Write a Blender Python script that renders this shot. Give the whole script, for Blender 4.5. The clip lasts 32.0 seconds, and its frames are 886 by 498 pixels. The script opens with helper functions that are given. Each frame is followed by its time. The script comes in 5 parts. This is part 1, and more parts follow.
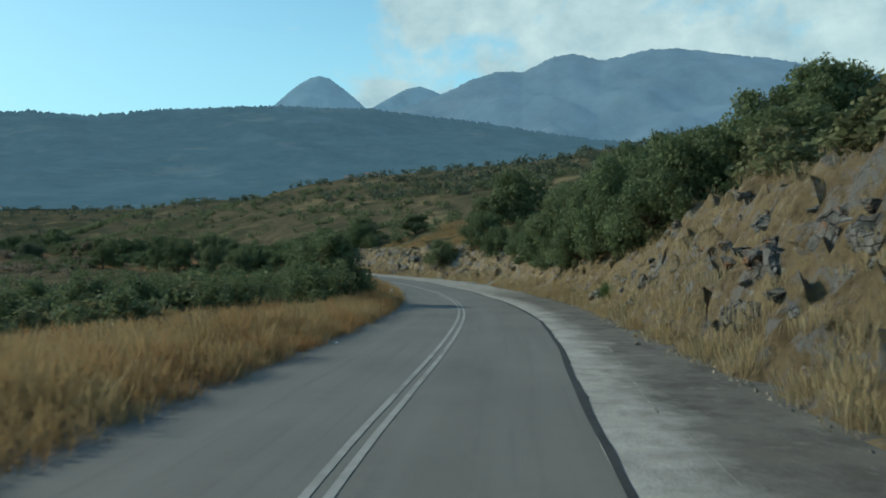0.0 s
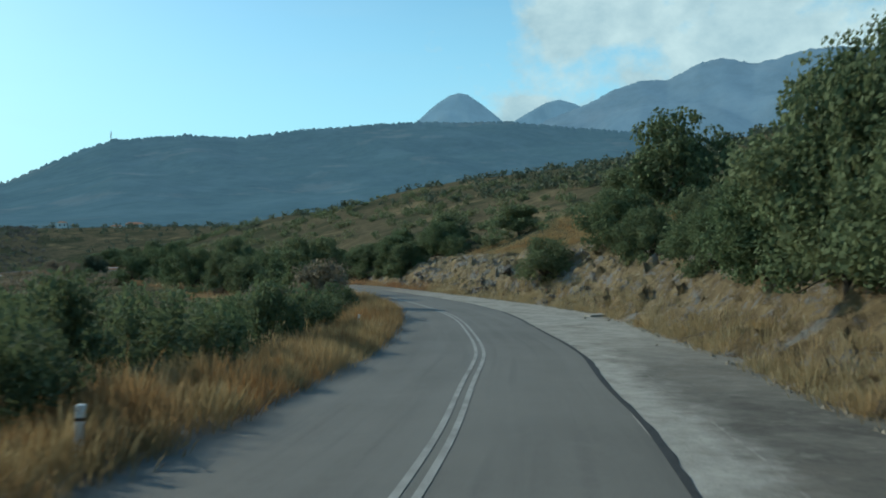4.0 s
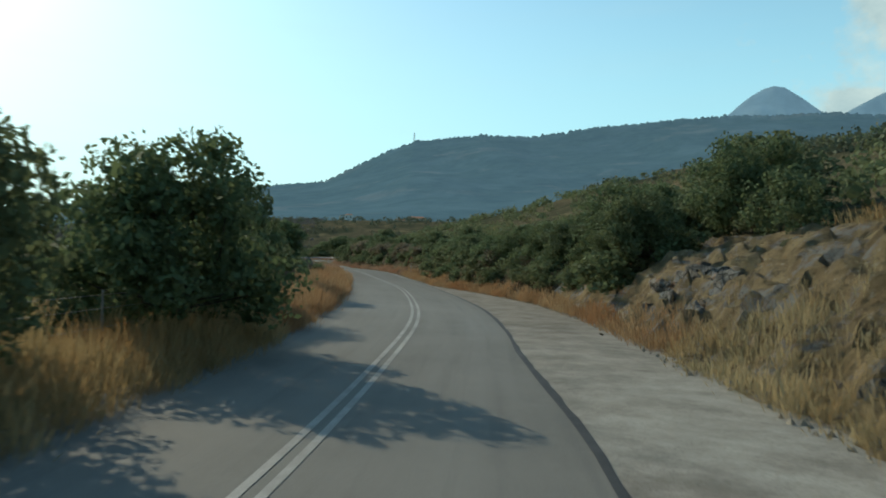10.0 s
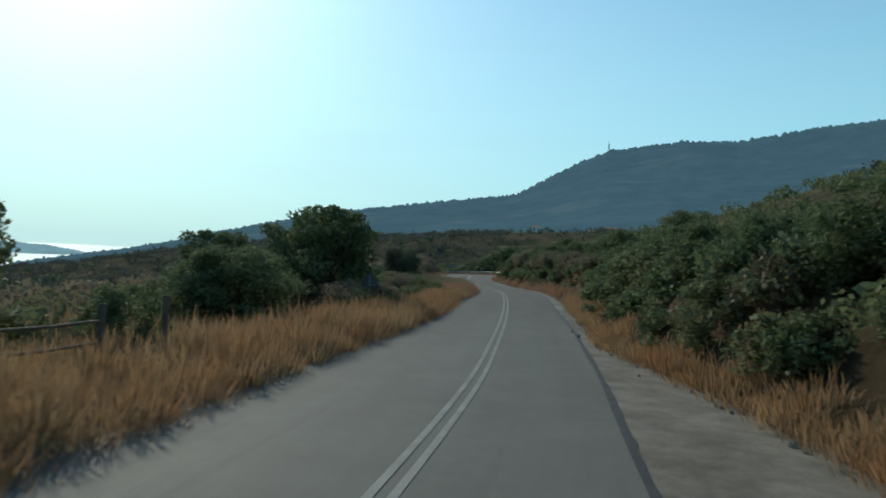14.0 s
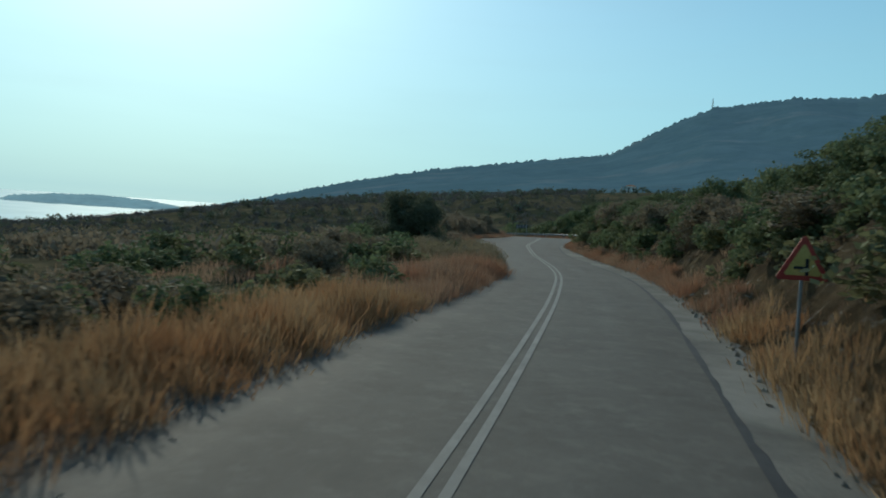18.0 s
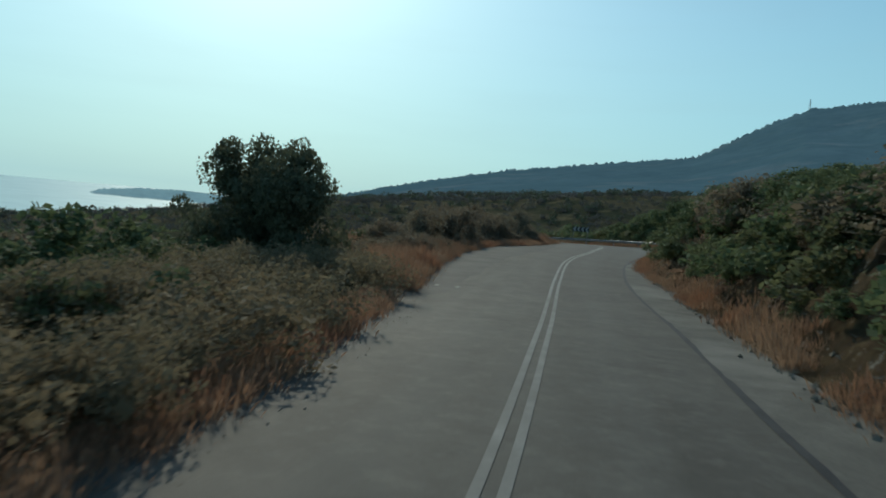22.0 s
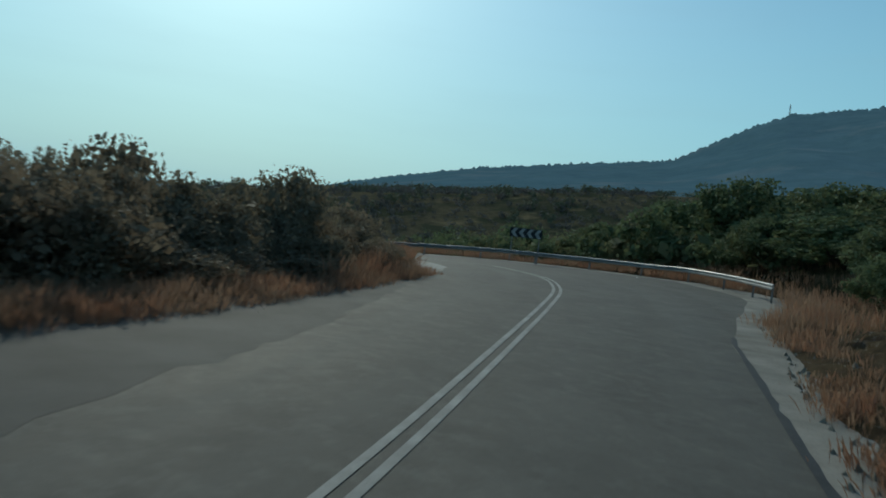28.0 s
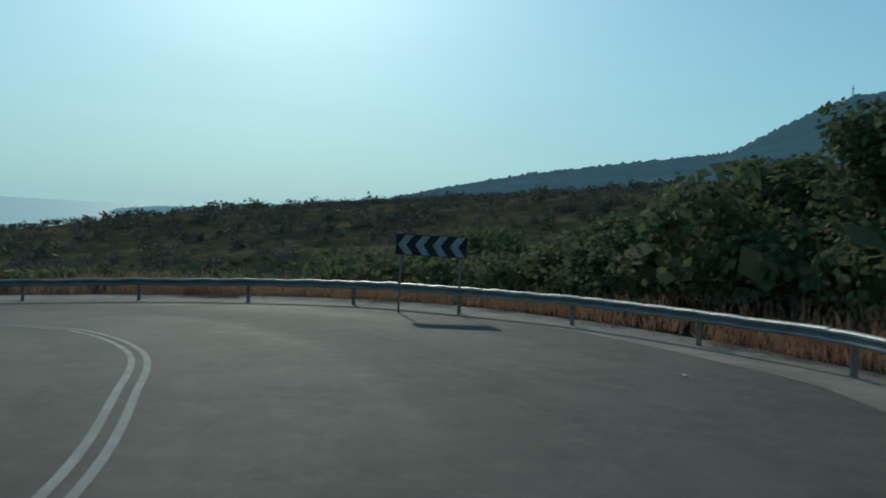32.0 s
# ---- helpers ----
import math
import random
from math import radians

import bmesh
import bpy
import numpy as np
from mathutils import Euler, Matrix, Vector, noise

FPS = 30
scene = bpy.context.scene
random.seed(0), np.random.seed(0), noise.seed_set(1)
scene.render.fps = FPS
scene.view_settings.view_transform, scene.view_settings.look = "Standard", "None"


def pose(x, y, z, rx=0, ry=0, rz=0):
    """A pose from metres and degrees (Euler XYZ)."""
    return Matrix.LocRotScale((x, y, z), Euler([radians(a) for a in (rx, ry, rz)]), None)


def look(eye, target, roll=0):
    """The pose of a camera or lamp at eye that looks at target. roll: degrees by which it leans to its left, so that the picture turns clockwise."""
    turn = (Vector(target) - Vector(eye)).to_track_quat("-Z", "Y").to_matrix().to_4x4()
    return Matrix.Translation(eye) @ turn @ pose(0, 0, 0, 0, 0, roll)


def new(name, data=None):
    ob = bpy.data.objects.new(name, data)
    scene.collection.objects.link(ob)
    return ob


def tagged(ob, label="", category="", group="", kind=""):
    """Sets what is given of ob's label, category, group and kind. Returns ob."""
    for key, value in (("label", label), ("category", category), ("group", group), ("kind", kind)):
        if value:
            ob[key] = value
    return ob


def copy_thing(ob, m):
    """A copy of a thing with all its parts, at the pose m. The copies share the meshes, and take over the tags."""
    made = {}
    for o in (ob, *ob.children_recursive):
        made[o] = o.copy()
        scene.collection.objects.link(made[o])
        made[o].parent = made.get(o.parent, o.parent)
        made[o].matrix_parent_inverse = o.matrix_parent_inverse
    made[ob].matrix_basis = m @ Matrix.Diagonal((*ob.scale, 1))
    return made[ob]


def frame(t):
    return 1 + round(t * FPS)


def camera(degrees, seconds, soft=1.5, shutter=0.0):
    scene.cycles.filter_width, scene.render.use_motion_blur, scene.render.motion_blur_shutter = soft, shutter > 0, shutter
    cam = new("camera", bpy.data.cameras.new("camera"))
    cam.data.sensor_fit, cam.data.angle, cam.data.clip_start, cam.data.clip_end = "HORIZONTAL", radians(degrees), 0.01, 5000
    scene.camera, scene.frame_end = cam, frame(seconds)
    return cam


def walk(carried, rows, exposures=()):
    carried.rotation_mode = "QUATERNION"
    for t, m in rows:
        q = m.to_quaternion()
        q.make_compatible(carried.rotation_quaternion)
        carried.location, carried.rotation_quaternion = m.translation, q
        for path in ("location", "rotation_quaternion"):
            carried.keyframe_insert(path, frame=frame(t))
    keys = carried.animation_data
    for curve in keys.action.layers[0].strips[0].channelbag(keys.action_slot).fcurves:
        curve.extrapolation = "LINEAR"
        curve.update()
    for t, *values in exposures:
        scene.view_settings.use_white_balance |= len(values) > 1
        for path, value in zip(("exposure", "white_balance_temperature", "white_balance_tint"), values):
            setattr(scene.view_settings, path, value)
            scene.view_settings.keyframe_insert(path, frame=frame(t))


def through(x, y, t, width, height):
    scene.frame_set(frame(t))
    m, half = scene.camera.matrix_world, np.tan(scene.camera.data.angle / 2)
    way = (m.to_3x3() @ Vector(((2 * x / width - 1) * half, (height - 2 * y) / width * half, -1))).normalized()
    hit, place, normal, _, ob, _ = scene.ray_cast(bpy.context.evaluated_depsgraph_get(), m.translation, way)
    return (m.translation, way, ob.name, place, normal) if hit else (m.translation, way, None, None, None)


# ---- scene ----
cam = camera(60.0, 32.0, soft=1.8, shutter=0.3)
# seconds, x, y, z, yaw, pitch, roll
PATH = [
    (0.0, 0.00, 0.00, 2.20, 0.0, 0.0, 0.0),
    (0.5, 0.62, 4.75, 2.08, -0.2, -0.6, 0.5),
    (1.0, 1.25, 9.88, 1.95, 0.9, -0.2, 1.3),
    (1.5, 1.62, 14.62, 1.83, 2.6, 0.0, 2.1),
    (2.0, 2.12, 19.75, 1.83, 3.3, 1.1, 1.7),
    (2.5, 2.38, 24.38, 1.70, 4.4, 1.3, 1.4),
    (3.0, 2.62, 29.38, 1.58, 5.4, 1.2, 0.2),
    (3.5, 2.62, 34.00, 1.45, 8.2, 1.5, 0.3),
    (4.0, 2.62, 39.00, 1.33, 10.5, 1.2, 0.2),
    (4.5, 2.50, 43.62, 1.20, 11.8, 1.0, 0.0),
    (6.5, 1.12, 61.62, 0.95, 16.9, 2.5, 0.1),
    (7.0, 0.50, 66.50, 0.83, 17.3, 1.2, -1.1),
    (7.5, -0.38, 70.88, 0.83, 22.2, 1.9, 0.3),
    (8.0, -1.50, 75.62, 0.83, 23.6, 1.8, -0.4),
    (8.5, -2.62, 79.75, 0.83, 24.9, 3.0, -1.2),
    (9.0, -4.12, 84.25, 0.83, 26.7, 2.0, -1.6),
    (9.5, -5.62, 88.50, 0.83, 30.2, 2.1, -1.6),
    (10.0, -7.38, 92.88, 0.83, 32.2, 1.0, -2.3),
    (10.5, -9.12, 96.75, 0.95, 33.6, 1.6, -3.0),
    (11.0, -11.38, 100.88, 0.95, 37.4, 1.1, -2.5),
    (11.5, -13.38, 104.62, 0.95, 40.5, 0.7, -1.4),
    (12.0, -15.62, 108.50, 1.08, 40.6, 1.0, -3.4),
    (12.5, -18.00, 112.00, 1.08, 41.9, 1.7, -4.0),
    (13.0, -20.50, 115.75, 1.08, 44.3, 1.9, -3.3),
    (13.5, -23.00, 119.25, 1.20, 45.8, 1.6, -2.9),
    (15.5, -34.06, 133.50, 1.20, 49.6, -0.2, -2.4),
    (16.0, -37.23, 137.24, 1.20, 51.9, -1.4, -2.7),
    (16.5, -40.11, 140.51, 1.20, 53.5, -0.2, 0.1),
    (17.0, -43.22, 144.19, 1.20, 55.0, -2.1, 0.5),
    (17.5, -46.04, 147.40, 1.20, 51.5, -0.8, -2.5),
    (18.0, -49.39, 151.06, 1.20, 53.4, -1.8, -3.6),
    (18.5, -52.34, 154.38, 1.20, 53.9, -2.3, -3.3),
    (19.0, -55.49, 157.87, 1.20, 54.5, -2.9, -2.9),
    (19.5, -58.30, 160.96, 1.29, 54.9, -2.7, -2.6),
    (20.0, -61.39, 164.39, 1.29, 54.9, -2.6, -2.7),
    (20.5, -64.25, 167.41, 1.29, 55.0, -2.3, -3.3),
    (21.0, -67.52, 170.76, 1.38, 57.1, -2.6, -3.0),
    (21.5, -70.43, 173.59, 1.38, 57.4, -2.5, -3.9),
    (22.0, -73.81, 176.81, 1.38, 59.2, -2.1, -4.9),
    (22.5, -76.97, 179.62, 1.46, 59.8, 0.9, -1.8),
    (23.0, -80.52, 182.64, 1.46, 61.1, 0.9, -5.0),
    (23.5, -83.67, 185.32, 1.46, 60.9, -0.4, -7.1),
    (24.0, -86.89, 188.06, 1.46, 56.0, -1.8, -8.0),
    (24.5, -89.78, 190.64, 1.46, 57.7, 0.6, -5.3),
    (25.0, -92.82, 193.45, 1.38, 58.7, -2.1, -6.5),
    (25.5, -95.78, 196.08, 1.47, 59.2, -1.4, -6.3),
    (27.5, -107.33, 207.63, 1.88, 58.7, -2.7, -6.0),
    (28.0, -110.24, 210.84, 1.99, 57.3, -2.1, -6.6),
    (28.5, -112.89, 213.73, 2.06, 57.0, -3.1, -6.1),
    (29.0, -115.50, 216.79, 2.12, 57.0, 0.2, -6.1),
    (29.5, -117.91, 219.57, 2.20, 57.0, -0.6, -5.6),
    (30.0, -120.39, 222.48, 2.26, 56.4, -0.6, -6.0),
    (30.5, -122.64, 224.93, 2.25, 57.7, -1.8, -6.1),
    (31.0, -124.89, 227.46, 2.30, 58.1, -1.7, -5.6),
    (31.5, -127.07, 229.65, 2.32, 58.1, -1.1, -4.7),
    (32.0, -129.55, 231.95, 2.36, 61.4, -1.6, -3.0),
]
EXPOSURES = [(0.0, 0.14, 6650, -2), (4.0, 0.16, 6450, -2), (9.0, 0.24, 7150, 0), (11.0, 0.16, 7500, 2), (13.0, -0.02, 7000, 2), (16.0, -0.3, 6350, -4), (19.0, -0.32, 6700, 0), (21.5, -0.36, 6800, 0), (23.0, -0.54, 6350, -4), (25.0, -0.6, 6350, -4), (32.0, -0.64, 6300, -3)]
walk(cam, [(t, pose(x, y, z, 90 + p, r, w)) for t, x, y, z, w, p, r in PATH], EXPOSURES)

# ---- world, sun ----
SUN_AZ, SUN_EL = 74.0, 28.0  # degrees left of +y, and above the horizon
sun_dir = Vector((-math.sin(radians(SUN_AZ)) * math.cos(radians(SUN_EL)), math.cos(radians(SUN_AZ)) * math.cos(radians(SUN_EL)), math.sin(radians(SUN_EL))))
world = bpy.data.worlds.new("world")
scene.world = world
world.use_nodes = True
wn, wl = world.node_tree.nodes, world.node_tree.links
wn.clear()
w_out = wn.new("ShaderNodeOutputWorld")
w_bg = wn.new("ShaderNodeBackground")
w_sky = wn.new("ShaderNodeTexSky")
w_sky.sky_type = "NISHITA"
w_sky.sun_disc = False
w_sky.sun_elevation = radians(SUN_EL)
w_sky.sun_rotation = radians(-SUN_AZ)
w_sky.altitude = 200
w_sky.air_density = 1.0
w_sky.dust_density = 0.75
w_sky.ozone_density = 2.0
w_bg.inputs["Strength"].default_value = 0.155
# cumulus bank over the big mountain, thin veils elsewhere
w_co = wn.new("ShaderNodeTexCoord")


def wmath(op, a, b=None, c=None, clamp=False):
    n = wn.new("ShaderNodeMath")
    n.operation, n.use_clamp = op, clamp
    for i, v in enumerate((a, b, c)):
        if v is None:
            continue
        if isinstance(v, (int, float)):
            n.inputs[i].default_value = v
        else:
            wl.new(v, n.inputs[i])
    return n.outputs[0]


def wdot(v):
    n = wn.new("ShaderNodeVectorMath")
    n.operation = "DOT_PRODUCT"
    wl.new(w_co.outputs["Generated"], n.inputs[0])
    n.inputs[1].default_value = v
    return n.outputs["Value"]


def wnoise(scale, detail, rough, stretch=(1, 1, 1)):
    m = wn.new("ShaderNodeMapping")
    m.inputs["Scale"].default_value = stretch
    wl.new(w_co.outputs["Generated"], m.inputs["Vector"])
    n = wn.new("ShaderNodeTexNoise")
    n.inputs["Scale"].default_value, n.inputs["Detail"].default_value, n.inputs["Roughness"].default_value = scale, detail, rough
    wl.new(m.outputs["Vector"], n.inputs["Vector"])
    return n.outputs["Fac"]


def from_azel(az, el):
    az, el = radians(az), radians(el)
    return Vector((-math.sin(az) * math.cos(el), math.cos(az) * math.cos(el), math.sin(el)))


cl_big = wmath("MULTIPLY_ADD", wdot(from_azel(-17, 17)), 6.5, -5.55, True)
cl_n = wnoise(7.0, 10.0, 0.6, (1, 1, 1.3))
cl_mask = wmath("MULTIPLY", wmath("MULTIPLY_ADD", wmath("ADD", cl_n, wmath("MULTIPLY", cl_big, 0.32)), 8.0, -4.7, True), wmath("MULTIPLY", cl_big, 3.2, None, True))
cl_low = wmath("MULTIPLY_ADD", wnoise(3.0, 6.0, 0.5, (1, 1, 9)), 2.2, -1.05, True)
cl_all = wmath("MAXIMUM", wmath("MULTIPLY", cl_mask, 0.92), wmath("MULTIPLY", cl_low, 0.12))
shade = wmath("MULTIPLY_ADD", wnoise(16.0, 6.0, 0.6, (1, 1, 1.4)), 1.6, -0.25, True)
ramp = wn.new("ShaderNodeMixRGB")
ramp.inputs[1].default_value = (1.75, 2.65, 3.3, 1)
ramp.inputs[2].default_value = (3.9, 4.75, 5.1, 1)
wl.new(shade, ramp.inputs[0])
w_mix = wn.new("ShaderNodeMixRGB")
wl.new(cl_all, w_mix.inputs[0])
w_hue = wn.new("ShaderNodeMixRGB")
w_hue.blend_type = "MULTIPLY"
w_hue.inputs[0].default_value = 1.0
w_glow = wmath("MULTIPLY_ADD", wdot(sun_dir), 2.0, -1.0, True)
w_tint = wn.new("ShaderNodeMixRGB")
w_tint.inputs[1].default_value, w_tint.inputs[2].default_value = (0.66, 1.0, 1.04, 1), (0.77, 0.99, 1.04, 1)
wl.new(w_glow, w_tint.inputs[0])
wl.new(w_tint.outputs[0], w_hue.inputs[2])
wl.new(w_sky.outputs[0], w_hue.inputs[1])
# pale sea haze low over the horizon
w_haze = wn.new("ShaderNodeMixRGB")
w_veil = wn.new("ShaderNodeMixRGB")
w_veil.inputs[1].default_value, w_veil.inputs[2].default_value = (2.6, 4.75, 5.85, 1), (3.45, 5.1, 5.85, 1)
wl.new(wmath("MULTIPLY", w_glow, w_glow), w_veil.inputs[0])
wl.new(w_veil.outputs[0], w_haze.inputs[2])
w_up = wdot((0, 0, 1))
wl.new(wmath("MULTIPLY", wmath("MULTIPLY_ADD", w_up, -2.4, 1.05, True), 0.93), w_haze.inputs[0])
wl.new(w_hue.outputs[0], w_haze.inputs[1])
wl.new(w_haze.outputs[0], w_mix.inputs[1])
wl.new(ramp.outputs[0], w_mix.inputs[2])
wl.new(w_mix.outputs[0], w_bg.inputs["Color"])
wl.new(w_bg.outputs[0], w_out.inputs["Surface"])

sun = new("sun", bpy.data.lights.new("sun", "SUN"))
sun.data.energy, sun.data.angle, sun.data.color = 3.0, radians(0.6), (1.0, 0.92, 0.8)
sun.matrix_world = look((-60, 120, 200), Vector((-60, 120, 200)) - sun_dir)
tagged(sun, kind="structure")


# ---- materials ----
class Mat:
    """A small builder round one node material."""

    def __init__(self, name, rough=0.85, metal=0.0):
        self.m = bpy.data.materials.new(name)
        self.m.use_nodes = True
        self.n, self.l = self.m.node_tree.nodes, self.m.node_tree.links
        self.b = self.n["Principled BSDF"]
        self.b.inputs["Roughness"].default_value = rough
        self.b.inputs["Metallic"].default_value = metal
        self.b.inputs["Specular IOR Level"].default_value = 0.18
        self.co = self.n.new("ShaderNodeNewGeometry").outputs["Position"]

    def put(self, sock, v):
        if isinstance(v, (int, float)):
            sock.default_value = v
        elif isinstance(v, tuple):
            sock.default_value = v if len(v) == 4 or len(sock.default_value) == 3 else (*v, 1)
        else:
            self.l.new(v, sock)

    def noise(self, scale, detail=4.0, rough=0.55, stretch=None, local=False):
        n = self.n.new("ShaderNodeTexNoise")
        n.inputs["Scale"].default_value, n.inputs["Detail"].default_value, n.inputs["Roughness"].default_value = scale, detail, rough
        co = self.n.new("ShaderNodeTexCoord").outputs["Object"] if local else self.co
        if stretch:
            mp = self.n.new("ShaderNodeMapping")
            mp.inputs["Scale"].default_value = stretch
            self.l.new(co, mp.inputs["Vector"])
            co = mp.outputs["Vector"]
        self.l.new(co, n.inputs["Vector"])
        return n.outputs["Fac"]

    def voronoi(self, scale, feature="F1", out="Distance"):
        n = self.n.new("ShaderNodeTexVoronoi")
        n.feature = feature
        n.inputs["Scale"].default_value = scale
        self.l.new(self.co, n.inputs["Vector"])
        return n.outputs[out]

    def band(self, v, lo, hi):
        n = self.n.new("ShaderNodeMapRange")
        n.inputs["From Min"].default_value, n.inputs["From Max"].default_value = lo, hi
        n.clamp = True
        self.l.new(v, n.inputs["Value"])
        return n.outputs["Result"]

    def mix(self, f, a, b):
        n = self.n.new("ShaderNodeMixRGB")
        for i, v in enumerate((f, a, b)):
            self.put(n.inputs[i], v)
        return n.outputs[0]

    def math(self, op, a, b):
        n = self.n.new("ShaderNodeMath")
        n.operation = op
        self.put(n.inputs[0], a)
        self.put(n.inputs[1], b)
        return n.outputs[0]

    def ran(self):
        return self.n.new("ShaderNodeObjectInfo").outputs["Random"]

    def island(self):
        return self.n.new("ShaderNodeNewGeometry").outputs["Random Per Island"]

    def color(self, c):
        self.put(self.b.inputs["Base Color"], c)
        return self

    def bump(self, h, strength=0.4, dist=0.02):
        n = self.n.new("ShaderNodeBump")
        n.inputs["Strength"].default_value, n.inputs["Distance"].default_value = strength, dist
        self.l.new(h, n.inputs["Height"])
        self.l.new(n.outputs[0], self.b.inputs["Normal"])
        return self

    def thin(self, c, amount=0.35):
        """Lets light through, as leaves and blades do."""
        t = self.n.new("ShaderNodeBsdfTranslucent")
        self.put(t.inputs["Color"], c)
        s = self.n.new("ShaderNodeMixShader")
        s.inputs[0].default_value = amount
        self.l.new(self.b.outputs[0], s.inputs[1])
        self.l.new(t.outputs[0], s.inputs[2])
        self.l.new(s.outputs[0], self.n["Material Output"].inputs["Surface"])
        return self


def asphalt_mat():
    k = Mat("asphalt", 0.9)
    at = k.n.new("ShaderNodeAttribute")
    at.attribute_name = "road"
    lane = at.outputs["Vector"]

    def streak(scale, stretch, detail=3):
        mp = k.n.new("ShaderNodeMapping")
        mp.inputs["Scale"].default_value = stretch
        k.l.new(lane, mp.inputs["Vector"])
        n = k.n.new("ShaderNodeTexNoise")
        n.inputs["Scale"].default_value, n.inputs["Detail"].default_value = scale, detail
        k.l.new(mp.outputs["Vector"], n.inputs["Vector"])
        return n.outputs["Fac"]

    base = k.mix(k.band(k.noise(0.35, 5), 0.3, 0.7), (0.108, 0.104, 0.093), (0.146, 0.14, 0.125))
    base = k.mix(k.math("MULTIPLY", k.band(streak(1.0, (0.05, 1.3, 1)), 0.42, 0.66), 0.55), base, (0.168, 0.163, 0.148))
    base = k.mix(k.math("MULTIPLY", k.band(streak(1.0, (0.12, 3.4, 1), 5), 0.54, 0.7), 0.4), base, (0.076, 0.074, 0.07))
    base = k.mix(k.math("MULTIPLY", k.band(k.noise(1.6, 6, 0.65), 0.54, 0.75), 0.4), base, (0.175, 0.167, 0.148))
    base = k.mix(k.math("MULTIPLY", k.band(k.noise(75, 2), 0.5, 0.72), 0.55), base, (0.21, 0.205, 0.19))
    base = k.mix(k.math("MULTIPLY", k.band(k.noise(0.11, 4), 0.5, 0.7), 0.4), base, (0.08, 0.078, 0.073))
    # the later stretch has an older, darker and coarser surface
    sep = k.n.new("ShaderNodeSeparateXYZ")
    k.l.new(lane, sep.inputs[0])
    late = k.band(sep.outputs["X"], 135.0, 185.0)
    grit = k.mix(k.math("MULTIPLY", k.band(k.voronoi(34.0), 0.25, 0.1), 0.5), k.mix(k.band(k.noise(0.5, 6, 0.65), 0.35, 0.65), (0.07, 0.063, 0.054), (0.094, 0.086, 0.074)), (0.18, 0.168, 0.145))
    grit = k.mix(k.math("MULTIPLY", k.band(streak(1.0, (0.04, 1.1, 1), 4), 0.45, 0.65), 0.5), grit, (0.11, 0.104, 0.092))
    grit = k.mix(k.math("MULTIPLY", k.band(k.noise(0.17, 7, 0.75), 0.5, 0.66), 0.5), grit, (0.045, 0.043, 0.04))
    grit = k.mix(k.math("MULTIPLY", k.band(k.noise(2.4, 8, 0.78), 0.5, 0.64), 0.5), grit, (0.15, 0.14, 0.12))
    grit = k.mix(k.math("MULTIPLY", k.band(k.noise(0.8, 8, 0.75), 0.52, 0.62), 0.45), grit, (0.052, 0.048, 0.042))
    base = k.mix(k.math("MULTIPLY", late, 0.85), k.mix(0.14, base, (0.22, 0.215, 0.195)), grit)
    k.color(base).bump(k.noise(70, 3), 0.5, 0.01)
    # wheel tracks are polished smoother than the rest
    polish = k.math("MULTIPLY", k.band(streak(1.0, (0.018, 0.75, 1), 4), 0.38, 0.68), k.band(k.noise(0.25, 6, 0.7), 0.3, 0.6))
    k.put(k.b.inputs["Roughness"], k.math("SUBTRACT", k.math("ADD", k.math("MULTIPLY", k.noise(6, 4), 0.1), 0.78), k.math("MULTIPLY", polish, 0.09)))
    k.b.inputs["Specular IOR Level"].default_value = 0.15
    return k.m


def apron_mat():
    """Paved strip beside the asphalt: pale by the joint, dark and rough outside, dusty later on."""
    k = Mat("roadside_paving", 0.95)
    at = k.n.new("ShaderNodeAttribute")
    at.attribute_name = "road"
    sep = k.n.new("ShaderNodeSeparateXYZ")
    k.l.new(at.outputs["Vector"], sep.inputs[0])
    s, o = sep.outputs["X"], sep.outputs["Y"]
    mottle = k.band(k.noise(1.1, 8, 0.72), 0.36, 0.64)
    pale = k.mix(mottle, (0.27, 0.26, 0.23), (0.42, 0.4, 0.36))
    dark = k.mix(k.band(k.noise(0.7, 8, 0.75), 0.38, 0.62), (0.085, 0.08, 0.07), (0.165, 0.155, 0.135))
    dark = k.mix(k.math("MULTIPLY", k.band(k.noise(2.2, 8, 0.78), 0.54, 0.66), 0.7), dark, (0.22, 0.208, 0.182))
    dusty = k.mix(mottle, (0.14, 0.12, 0.096), (0.25, 0.22, 0.18))
    away = k.band(k.math("ADD", o, k.math("MULTIPLY", k.noise(0.9, 6, 0.7), 2.4)), 4.75, 5.7)
    c = k.mix(away, pale, dark)
    c = k.mix(k.band(k.math("ADD", s, k.math("MULTIPLY", k.noise(0.3, 4), 20.0)), 74.0, 92.0), c, k.mix(mottle, (0.22, 0.207, 0.18), (0.37, 0.35, 0.305)))
    c = k.mix(k.band(k.math("ADD", s, k.math("MULTIPLY", k.noise(0.3, 4), 20.0)), 120.0, 142.0), c, dusty)
    c = k.mix(k.math("MULTIPLY", k.band(k.noise(0.35, 7, 0.7), 0.54, 0.66), 0.55), c, (0.1, 0.082, 0.064))
    c = k.mix(k.math("MULTIPLY", k.band(k.noise(30, 3), 0.5, 0.7), 0.4), c, (0.07, 0.064, 0.055))
    k.color(c).bump(k.noise(18, 5, 0.7), 0.9, 0.025)
    return k.m


